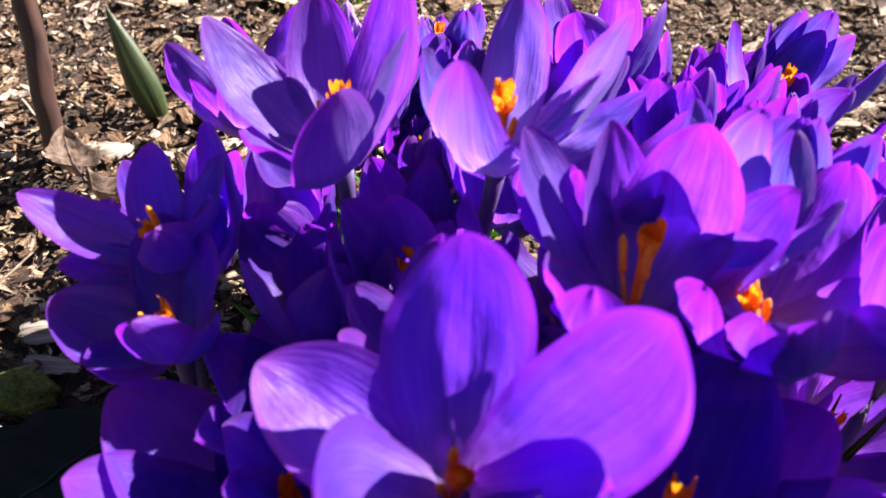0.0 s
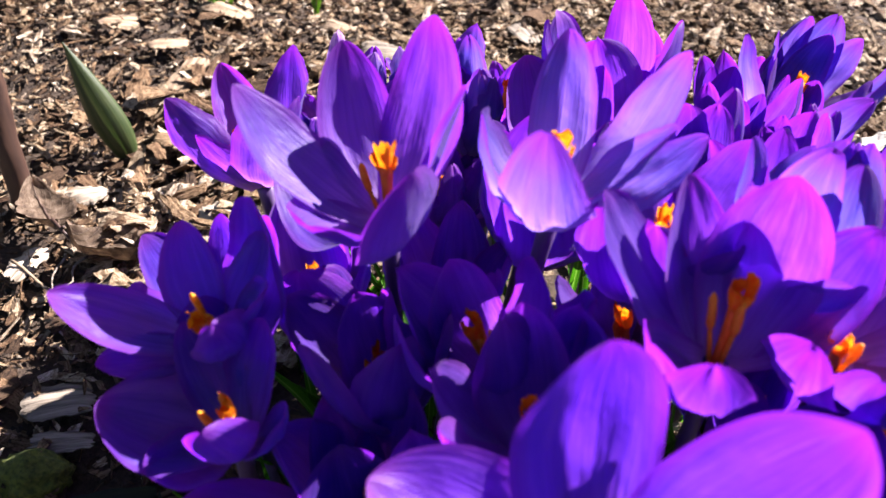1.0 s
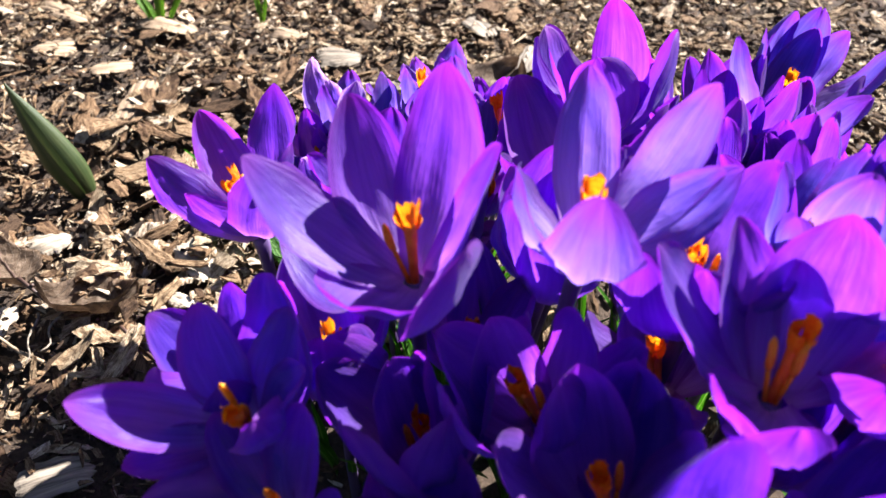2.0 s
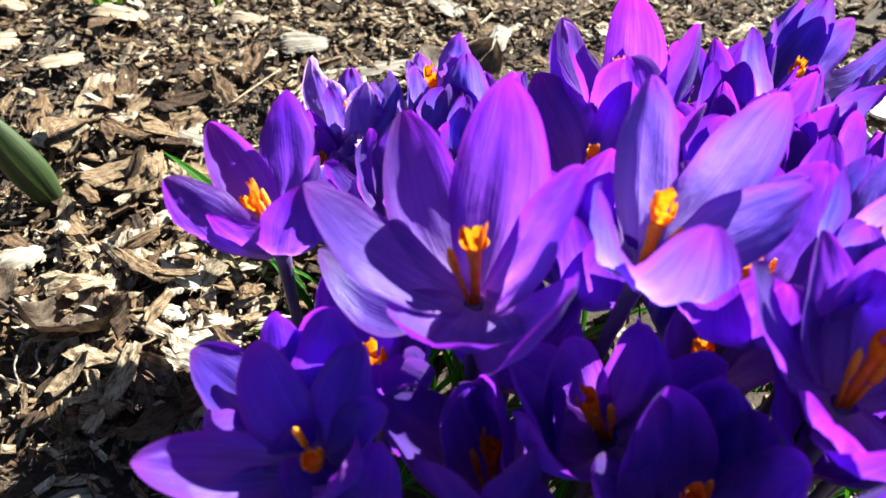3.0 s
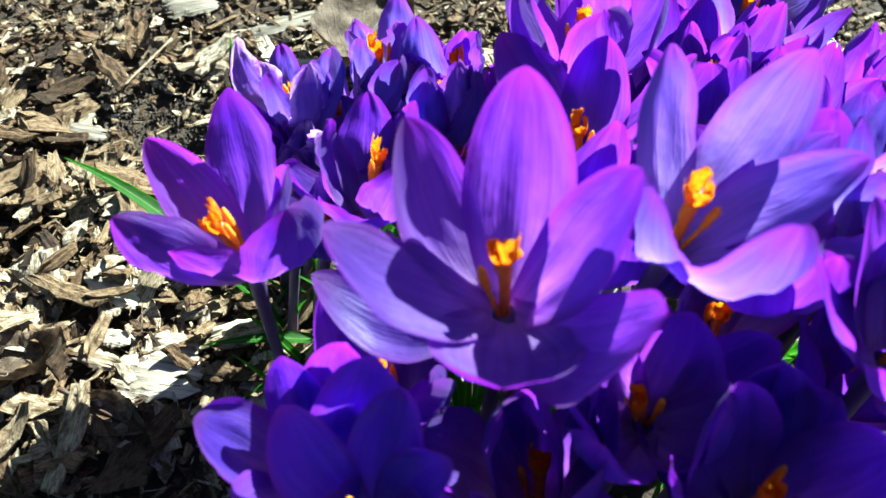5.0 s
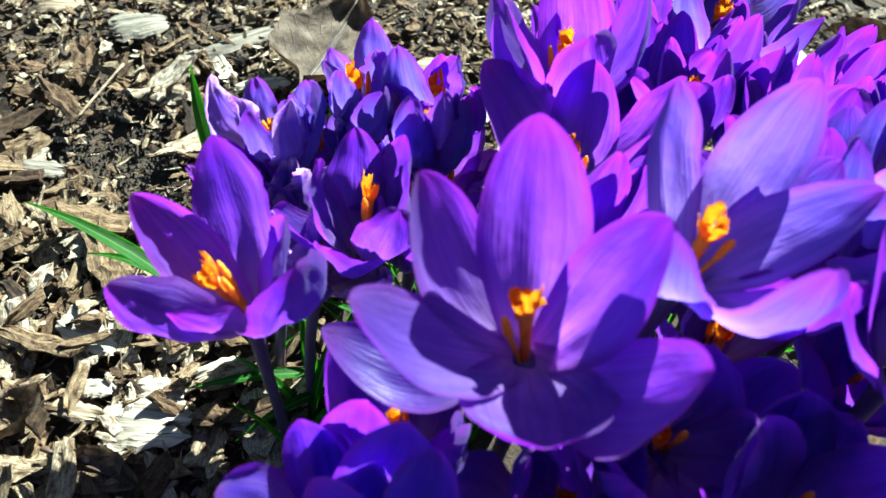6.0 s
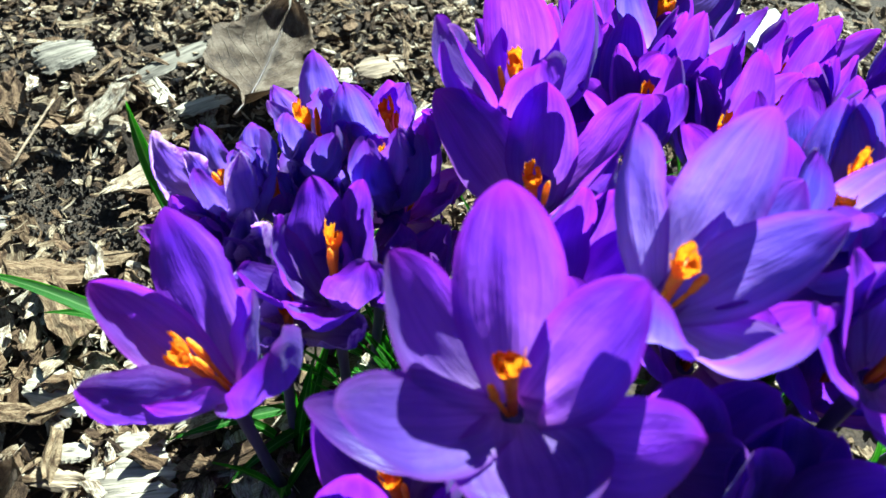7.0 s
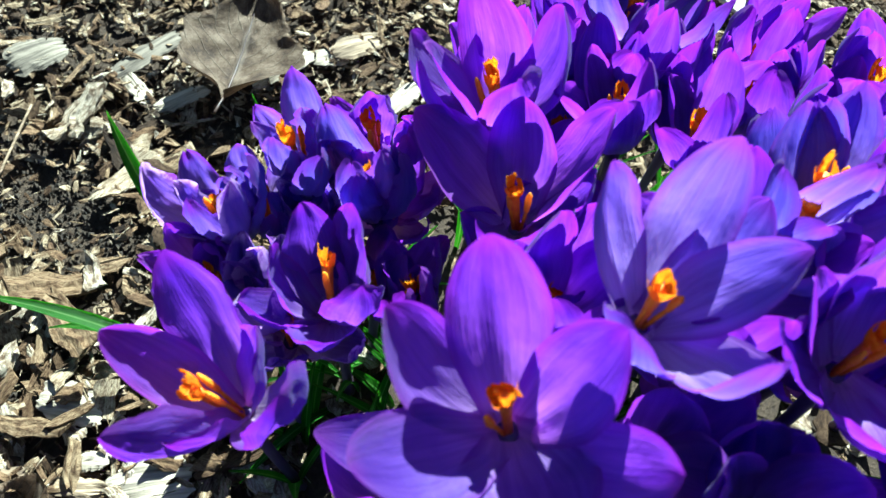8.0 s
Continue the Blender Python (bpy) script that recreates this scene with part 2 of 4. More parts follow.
def dead_leaf_material():
    """A dead leaf: a pale midrib with side veins, brown blotches and worn grey patches between."""
    m, t = material("dead_leaf_brown")
    uv = t.nodes.new("ShaderNodeUVMap").outputs[0]
    split = t.nodes.new("ShaderNodeSeparateXYZ")
    link(t, uv, split.inputs[0])
    near = maths(t, "ABSOLUTE", maths(t, "SUBTRACT", split.outputs[0], 0.5))
    ribs = maths(t, "ABSOLUTE", maths(t, "SINE", maths(t, "ADD", maths(t, "MULTIPLY", split.outputs[1], 30.0), maths(t, "MULTIPLY", near, -22.0))))
    vein = maths(t, "MAXIMUM", ramp(t, near, [(0.015, (1, 1, 1)), (0.04, (0, 0, 0))]), ramp(t, ribs, [(0.03, (0.8, 0.8, 0.8)), (0.16, (0, 0, 0))]))
    blotch = noise_tex(t, stretched(t, uv, 5, 6, 1), 1.0, 6.0, 0.65)
    speck = noise_tex(t, stretched(t, uv, 60, 70, 1), 1.0, 3.0)
    colour = ramp(t, maths(t, "ADD", maths(t, "MULTIPLY", blotch, 0.75), maths(t, "MULTIPLY", speck, 0.25)), [(0.40, (0.06, 0.036, 0.022)), (0.50, (0.16, 0.108, 0.067)), (0.62, (0.29, 0.22, 0.155))])
    colour = blend(t, "MIX", maths(t, "MULTIPLY", vein, 0.6), colour, (0.30, 0.24, 0.185, 1))
    surface = node(t, "BsdfPrincipled", Roughness=0.8)
    link(t, colour, surface.inputs["Base Color"])
    link(t, bumped(t, maths(t, "ADD", blotch, maths(t, "MULTIPLY", vein, 0.4)), 0.9, 0.0015), surface.inputs["Normal"])
    out = t.nodes.new("ShaderNodeOutputMaterial")
    link(t, surface.outputs[0], out.inputs[0])
    return m


DRY = dead_leaf_material()
CHIP = chip_material("wood_chip", False)
CHIPS = chip_material("wood_chips", True)
SOIL = soil_material()
COMPOST_SHADE = solid_material("compost_shade", (0.016, 0.012, 0.009), (0.075, 0.055, 0.038), 700, 0.95, 0.8)
TAN = solid_material("tan_wood", (0.07, 0.044, 0.025), (0.38, 0.28, 0.175), 330, 0.85, 0.9, (0.12, 1.6, 1))
GREYED = solid_material("greyed_wood", (0.06, 0.047, 0.034), (0.26, 0.22, 0.165), 420, 0.85, 0.9, (0.12, 1.6, 1))
BLEACHED = solid_material("sun_bleached_slab", (0.42, 0.38, 0.31), (0.80, 0.75, 0.66), 330, 0.8, 0.9, (0.12, 1.6, 1))
PALE = solid_material("bleached_wood", (0.12, 0.095, 0.065), (0.54, 0.46, 0.345), 330, 0.8, 0.9, (0.12, 1.6, 1))


# ---- meshes ----
def part(name, bm, mat, parent=None, label=""):
    mesh = bpy.data.meshes.new(name)
    bm.to_mesh(mesh)
    bm.free()
    mesh.materials.append(mat)
    for p in mesh.polygons:
        p.use_smooth = True
    ob = new(name, mesh)
    ob.parent = parent
    return tagged(ob, label)


# ---- the ground: damp soil under a bed of wood chips ----
def swell(x, y):
    """Height of the bed, in centimetres, at x, y."""
    p = Vector((x * 0.11, y * 0.11, 0.3))
    return 0.9 * noise.noise(p) * min(1.0, 14 / (1 + abs(x) + abs(y)) + 0.6) - 0.5


bm = bmesh.new()
near = [-60 + i * 1.5 for i in range(81)]
xs = [-30000, -6000, -1500, -500, -150, -90] + near + [90, 150, 500, 1500, 6000, 30000]
grid = [[bm.verts.new((x * CM, y * CM, swell(x, y) * CM if abs(x) <= 60 and abs(y) <= 60 else -0.5 * CM)) for x in xs] for y in xs]
for j in range(len(xs) - 1):
    for i in range(len(xs) - 1):
        bm.faces.new((grid[j][i], grid[j][i + 1], grid[j + 1][i + 1], grid[j + 1][i]))
ground = part("ground", bm, SOIL)
tagged(ground, "dark damp garden soil covered with bark mulch", "ground", kind="structure")


def chip_shape(rng, length, width, thick, fine=False):
    """One chip along x: a torn flake with ragged sides, splintered ends, grooves along the grain and a slight warp."""
    n, m = (3, 3) if fine else (rng.choice((6, 7, 8)), 6)
    bend, warp, skew = rng.uniform(-0.14, 0.14), rng.uniform(-0.5, 0.5), rng.uniform(-0.5, 0.5)
    slant = rng.uniform(-0.6, 0.6) * width
    blunt = (rng.uniform(0.3, 1.1), rng.uniform(0.25, 1.1))
    ends = [(rng.uniform(-0.5, 1.0) ** 3, rng.uniform(-0.5, 1.0) ** 3) for _ in range(m)]
    grain = [rng.uniform(0.35, 1.1) for _ in range(m)]
    grain[0] *= 0.5
    grain[-1] *= 0.5
    pts, faces = [], []
    for i in range(n):
        u = i / (n - 1) - 0.5
        edge = (abs(u) * 2) ** 2.5
        taper = 1 - edge * (1 - (blunt[0] if u < 0 else blunt[1]))
        mid = width * skew * u * 0.6
        lo = mid - width / 2 * taper * rng.uniform(0.65, 1.15)
        hi = mid + width / 2 * taper * rng.uniform(0.65, 1.15)
        h = bend * length * (0.25 - u * u) * 2
        ring = []
        for j in range(m):
            v = j / (m - 1)
            tear = ends[j][0 if u < 0 else 1] * 0.16 * length * edge * (1 if u < 0 else -1)
            x = length * u + slant * (v - 0.5) * edge + tear + rng.uniform(-0.03, 0.03) * length
            z = h + warp * width * u * (2 * v - 1)
            ring.append((x, lo + (hi - lo) * v, z + thick * grain[j] * rng.uniform(0.75, 1.1)))
        ring.append((ring[-1][0], hi, h + warp * width * u - thick * 0.2))
        ring.append((ring[0][0], lo, h - warp * width * u - thick * 0.2))
        pts += ring
        if i:
            k, r = (m + 2) * i, m + 2
            for e in range(r):
                faces.append((k - r + e, k - r + (e + 1) % r, k + (e + 1) % r, k + e))
    faces += [tuple(reversed(range(m + 2))), tuple((m + 2) * (n - 1) + e for e in range(m + 2))]
    return pts, faces


def chip_size(rng):
    """Length, width and thickness in centimetres: splinters, shreds, chips and a few large flakes."""
    r = rng.random()
    if r < 0.20:
        return rng.uniform(0.8, 2.4), rng.uniform(0.05, 0.14), rng.uniform(0.03, 0.08)
    if r < 0.52:
        return rng.uniform(0.35, 1.2), rng.uniform(0.12, 0.45), rng.uniform(0.03, 0.09)
    if r < 0.94:
        return rng.uniform(0.8, 1.9), rng.uniform(0.3, 0.85), rng.uniform(0.05, 0.13)
    return rng.uniform(1.5, 2.6), rng.uniform(0.5, 1.0), rng.uniform(0.10, 0.2)


def flat_map(mesh, scale=1.0):
    layer = mesh.uv_layers.new(name="UVMap").data
    for loop in mesh.loops:
        co = mesh.vertices[loop.vertex_index].co
        layer[loop.index].uv = (co.x * scale, (co.y + co.z) * scale)


def chip_turn(rng, x, y, low=0.12, deep=0.75):
    return Matrix.Translation((x * CM, y * CM, (swell(x, y) + low + rng.random() ** 2 * deep) * CM)) @ Euler((rng.gauss(0, 0.28), rng.gauss(0, 0.28), rng.uniform(0, 6.283))).to_matrix().to_4x4()


def compost_and_shade(x, y):
    """Nearness to the dark spots, 0 to 1: crumbly composted earth, and shade built into the bed; beyond them a faint
    mottling.
    """
    near = 0.0
    # spots left of x -8 also put cast shade into the bed
    for cx, cy, rx, ry, amount in ((-1.8, 17.8, 3.6, 4.8, 0.95), (-10.0, 24.5, 3.2, 4.0, 0.85), (-14.5, 24.0, 4.5, 5.0, 0.8), (-9.5, 15.5, 2.2, 1.4, 0.7), (-9.0, 1.5, 3.2, 3.6, 0.8), (-0.5, 23.5, 2.0, 2.0, 0.6)):
        near = max(near, amount * max(0.0, 1.3 - ((x - cx) / rx) ** 2 - ((y - cy) / ry) ** 2))
    return near + max(0.0, noise.noise(Vector((x * 0.16, y * 0.16, 8.0)))) * 0.7


def mulch(name, label, seed, count, x0, x1, y0, y1, keep, grow=1.0):
    """Many chips in one mesh, each with its own flat coordinates."""
    rng = random.Random(seed)
    pts, faces, uvs = [], [], []
    for _ in range(count):
        x, y = rng.uniform(x0, x1), rng.uniform(y0, y1)
        if not keep(x, y):
            continue
        if grow <= 1.0 and rng.random() < compost_and_shade(x, y) * (0.82 if grow == 1.0 else 0.45):
            continue
        size = [s * grow * CM for s in chip_size(rng)]
        p, f = chip_shape(rng, *size, fine=grow != 1.0)
        m = chip_turn(rng, x, y) if grow >= 1.0 else chip_turn(rng, x, y, 0.2, 0.8)
        k = len(pts)
        pts += [m @ Vector(v) for v in p]
        for face in f:
            faces.append([k + i for i in face])
            uvs += [(p[i][0], p[i][1] + p[i][2]) for i in face]
    mesh = bpy.data.meshes.new(name)
    mesh.from_pydata(pts, [], faces)
    layer = mesh.uv_layers.new(name="UVMap").data
    layer.foreach_set("uv", [c for uv in uvs for c in uv])
    mesh.materials.append(CHIPS)
    ob = new(name, mesh)
    ob.parent = ground
    return tagged(ob, label, kind="stuff")


def bare(x, y):
    """False over most of the clump's foot, where chips are left out to deepen its shade."""
    return ((x - 4.5) / 8.5) ** 2 + ((y - 0.5) / 8.0) ** 2 > 1 or noise.noise(Vector((x, y, 4))) > 0.25


mulch("mulch", "weathered tan and brown wood chips lying loose", 5, 8000, -32, 42, -22, 50, bare)
mulch("fine_mulch", "small splinters and crumbs of bark", 8, 30000, -26, 32, -4, 40, bare, grow=0.36)


def crumbs(name, label, seed, count):
    """Dark composted clods: small lumps with few, uneven faces, thickest on the main spot, others set as shade."""
    rng = random.Random(seed)
    pts, faces = [], []
    for _ in range(count):
        cx, cy, sx, sy = rng.choice(((-1.8, 17.6, 2.6, 3.2),) * 4 + ((-10.0, 24.5, 1.8, 2.4), (-14.5, 24.0, 3.0, 3.2), (-14.5, 24.0, 3.0, 3.2), (-9.5, 15.5, 1.5, 1.0), (-9.0, 1.5, 2.2, 2.6)))
        x, y = rng.gauss(cx, sx), rng.gauss(cy, sy)
        r = (0.035 + 0.13 * rng.random() ** 3) * CM
        c = Vector((x * CM, y * CM, (swell(x, y) + 0.05 + 0.25 * rng.random() ** 2) * CM))
        k = len(pts)
        for a, b, h in ((1, 0, 0), (0, 1, 0), (-1, 0, 0), (0, -1, 0), (0.2, 0.1, 1), (0, 0, -1)):
            pts.append(c + Vector((a, b, h)) * r * rng.uniform(0.6, 1.3))
        for a, b in ((0, 1), (1, 2), (2, 3), (3, 0)):
            faces += [(k + a, k + b, k + 4), (k + b, k + a, k + 5)]
    mesh = bpy.data.meshes.new(name)
    mesh.from_pydata(pts, [], faces)
    mesh.materials.append(COMPOST_SHADE)
    ob = new(name, mesh)
    ob.parent = ground
    return tagged(ob, label, kind="stuff")


crumbs("compost_shade_crumbs", "dark composted crumbs between the chips, in places standing in for shade", 31, 5600)
# the chips of the near strip, piece by piece
rng = random.Random(21)
templates = []
for k in range(24):
    size = [s * CM for s in ((rng.uniform(0.7, 1.6), rng.uniform(0.3, 0.8), rng.uniform(0.05, 0.16)) if k < 17 else (rng.uniform(1.6, 3.0), rng.uniform(0.6, 1.3), rng.uniform(0.1, 0.25)))]
    p, f = chip_shape(rng, *size)
    mesh = bpy.data.meshes.new("wood_chip")
    mesh.from_pydata(p, [], f)
    flat_map(mesh)
    mesh.materials.append(CHIP)
    templates.append(mesh)
for k in range(300):
    x, y = rng.uniform(-10, 2.5), rng.uniform(5, 24)
    while rng.random() < compost_and_shade(x, y):
        x, y = rng.uniform(-10, 2.5), rng.uniform(5, 24)
    chip = new("wood_chip", templates[rng.randrange(17) if rng.random() < 0.8 else rng.randrange(17, 24)])
    chip.parent = ground
    chip.matrix_basis = Matrix.Translation((0, 0, 0.35 * CM)) @ chip_turn(rng, x, y)

mulch("far_mulch", "wood chips farther off in the bed", 9, 6500, -90, 120, -50, 150, lambda x, y: not (-32 < x < 42 and -22 < y < 50) and math.hypot(x - 12, y - 45) < 75 + 45 * noise.noise(Vector((x * 0.03, y * 0.03, 2))), grow=1.7)


# ---- crocuses ----
def blade_bmesh(points, width, fold=0.35, rows=14, point=0.5, twist=0.0):
    """A narrow leaf along a bowed path through three points (foot, middle, tip), folded along its midrib."""
    bm = bmesh.new()
    uv = bm.loops.layers.uv.new("UVMap")
    a, m, b = [Vector(p) * CM for p in points]
    c = m * 2 - (a + b) * 0.5
    rings = []
    for i in range(rows + 1):
        u = i / rows
        p = a * (1 - u) ** 2 + c * 2 * u * (1 - u) + b * u * u
        d = ((c - a) * (1 - u) + (b - c) * u).normalized()
        side = d.cross(Vector((0, 0, 1)))
        if side.length < 0.05:
            side = Vector((1, 0, 0))
        side.normalize()
        side = Matrix.Rotation(twist * u, 3, d) @ side
        up = side.cross(d).normalized()
        half = width * CM / 2 * min(1.0, 0.55 + u) * (1 - max(0, (u - point) / (1 - point)) ** 1.8)
        half = max(half, 0.0002)
        ring = []
        for j in range(7):
            s = j / 3 - 1
            ring.append(bm.verts.new(p + side * half * s + up * half * fold * (abs(s) ** 1.4)))
        rings.append(ring)
    for i in range(rows):
        for j in range(6):
            f = bm.faces.new((rings[i][j], rings[i][j + 1], rings[i + 1][j + 1], rings[i + 1][j]))
            for loop, (r, q) in zip(f.loops, ((i, j), (i, j + 1), (i + 1, j + 1), (i + 1, j))):
                loop[uv].uv = (q / 6, r / rows)
    bmesh.ops.solidify(bm, geom=bm.faces[:], thickness=0.0003)
    return bm


def petal_bmesh(rng, root, tip, axis, width, cup, curl, ripple=1.0, roll=None, hook=None, rows=24, cols=16):
    """One petal: a claw at root, an oval blade with a blunt point at tip, hollowed towards the flower's axis.
    roll turns the blade about its length, hook bends its tip inwards."""
    bm = bmesh.new()
    uv = bm.loops.layers.uv.new("UVMap")
    chord = tip - root
    length = chord.length
    along = chord.normalized()
    out = along - axis * along.dot(axis)
    side = axis.cross(along)
    if side.length < 0.08:
        side = Vector((1, 0, 0)).cross(along)
    side.normalize()
    inner = side.cross(along).normalized()
    if inner.dot(axis) < 0:
        inner, side = -inner, -side
    mid = root + chord * 0.5 - inner * curl * length
    twist = rng.uniform(-0.16, 0.16)
    lean = rng.uniform(-0.08, 0.08) * length
    phase, waves = rng.uniform(0, 6.28), rng.uniform(1.4, 2.6)
    notch = rng.uniform(-0.03, 0.06)
    fold = rng.choice((-1, 1, 1)) * rng.uniform(0.0, 0.045) * length * ripple
    crease = rng.uniform(0.5, 1.5)
    pleat, folds = rng.uniform(0.03, 0.08), rng.uniform(4, 8)
    rim = rng.uniform(-0.2, 0.9)
    free_hook = rng.uniform(-0.04, 0.09) + (0.05 if along.z < 0.75 else 0.0)
    hook = free_hook if hook is None else hook
    if roll is not None:
        lean, rim, fold, notch = 0.0, rim * 0.3, fold * 0.3, 0.0
    seed = Vector((rng.uniform(0, 50), rng.uniform(0, 50), 0))
    grid_rows = []
    for i in range(rows + 1):
        u = 1 - (1 - i / rows) ** 1.45
        centre = root * (1 - u) ** 2 + mid * 2 * u * (1 - u) + tip * u * u
        centre = centre + side * lean * math.sin(math.pi * u) + inner * hook * length * max(0.0, (u - 0.55) / 0.45) ** 2
        blade = min(1.0, 0.42 + 0.64 * math.sin(math.pi * 0.5 * min(1.0, u / 0.58)) ** 1.1)
        fall = max(0.0, (u - 0.46) / 0.54)
        half = width / 2 * blade * max(0.0, 1 - fall ** 2.15) ** 0.64 if i < rows else 0.0
        half = max(half, 0.0006)
        angle = twist * u if roll is None else roll + twist * (u - 0.6) * 0.6
        across = side * math.cos(angle) + inner * math.sin(angle)
        lift = inner * math.cos(angle) - side * math.sin(angle)
        row = []
        for j in range(cols + 1):
            s = 2 * j / cols - 1
            bowl = cup * half * (s * s * (1.15 - 0.45 * u) + rim * s ** 6 * u)
            rib = -0.05 * half * math.exp(-(s * 5) ** 2) * (1 - u) + pleat * half * math.cos(folds * s + phase) * math.sin(math.pi * min(1.0, u * 1.15)) * (1 - s * s)
            wave = ripple * 0.085 * half * math.sin(waves * 6.28 * u + phase + (1.5 if s > 0 else 0)) * abs(s) ** 2.5 * u
            rough = ripple * half * (0.11 * noise.noise(seed + Vector((s * 2.2, u * 4, 0))) + 0.035 * crease * noise.noise(seed + Vector((s * 8, u * 5, 3))) + 0.05 * ripple * u * abs(s) ** 3 * noise.noise(seed + Vector((s * 3, u * 16, 7))))
            rough += fold * max(0.0, (u - 0.72) / 0.28) ** 2 * (0.5 + 0.5 * abs(s))
            dip = along * (-notch * length * math.exp(-(s * 3) ** 2) * max(0, u - 0.85) / 0.15)
            row.append(bm.verts.new(centre + across * half * s * math.cos(cup * 0.45 * s) + lift * (bowl + rib + wave + rough) + dip))
        grid_rows.append(row)
    for i in range(rows):
        for j in range(cols):
            face = bm.faces.new((grid_rows[i][j], grid_rows[i][j + 1], grid_rows[i + 1][j + 1], grid_rows[i + 1][j]))
            for loop, (a, b) in zip(face.loops, ((i, j), (i, j + 1), (i + 1, j + 1), (i + 1, j))):
                loop[uv].uv = (b / cols, 1 - (1 - a / rows) ** 1.45)
    bmesh.ops.remove_doubles(bm, verts=grid_rows[-1], dist=0.0007)
    return bm


def rod_bmesh(path, radii, sides=8, wobble=0.0, rng=None):
    """A round rod along points, with the radius at each of them; closed ends."""
    bm = bmesh.new()
    rings = []
    for i, (p, r) in enumerate(zip(path, radii)):
        a = path[min(i + 1, len(path) - 1)] - path[max(i - 1, 0)]
        q = a.to_track_quat("Z", "Y")
        ring = []
        for k in range(sides):
            w = 1 + (rng.uniform(-wobble, wobble) if rng else 0)
            ring.append(bm.verts.new(p + q @ Vector((math.cos(6.283 * k / sides) * r * w, math.sin(6.283 * k / sides) * r * w, 0))))
        rings.append(ring)
    for a, b in zip(rings, rings[1:]):
        for k in range(sides):
            bm.faces.new((a[k], a[(k + 1) % sides], b[(k + 1) % sides], b[k]))
    bm.faces.new(list(reversed(rings[0])))
    bm.faces.new(rings[-1])
    return bm


def style_bmesh(foot, top):
    """The style: a slender rod that swells where it parts."""
    fork = foot.lerp(top, 0.80)
    return rod_bmesh([foot, foot.lerp(fork, 0.5), foot.lerp(fork, 0.85), fork], [0.00090, 0.00105, 0.00135, 0.0017], 7)


def stigma_bmesh(rng, foot, top, frill):
    """Three ruffled lobes, rolled half shut and pressed together, with torn, crested rims."""
    axis = (top - foot).normalized()
    fork = foot.lerp(top, 0.62)
    bm = bmesh.new()
    side = axis.orthogonal().normalized()
    turn0 = rng.uniform(0, 6.28)
    tall = rng.randrange(3)
    for k in range(3):
        q = Matrix.Rotation(turn0 + k * 2.094 + rng.uniform(-0.35, 0.35), 3, axis)
        out = q @ side
        wide = axis.cross(out)
        end = top + out * frill * rng.uniform(0.25, 0.6) + axis * (rng.uniform(0.0006, 0.0018) if k == tall else rng.uniform(-0.0022, -0.0004))
        spread = rng.uniform(0.62, 0.85) if k != tall else 0.5
        rows = []
        for i in range(9):
            u = i / 8
            c = fork.lerp(end, u) + out * 0.0008 * math.sin(math.pi * u)
            half = 0.0006 + frill * spread * u ** 1.2 * (1.0 if u < 0.9 else 0.86)
            row = []
            for j in range(14):
                a = (j / 13 - 0.5) * 2.9
                rag = rng.uniform(-0.0009, 0.0007) if i == 8 else rng.uniform(-0.00015, 0.00015)
                ruffle = 1 + 0.14 * u * math.sin(5 * a + 2.1 * k) + 0.07 * u * math.sin(11 * a)
                row.append(bm.verts.new(c + (wide * math.sin(a) + out * (math.cos(a) - 0.55) * 0.8) * half * ruffle + axis * rag))
            rows.append(row)
        for i in range(8):
            for j in range(13):
                bm.faces.new((rows[i][j], rows[i][j + 1], rows[i + 1][j + 1], rows[i + 1][j]))
    bmesh.ops.solidify(bm, geom=bm.faces[:], thickness=0.0003)
    return bm


LABEL = "violet crocus flower, open, with orange stigma, growing in the clump"
flower_seed = 100


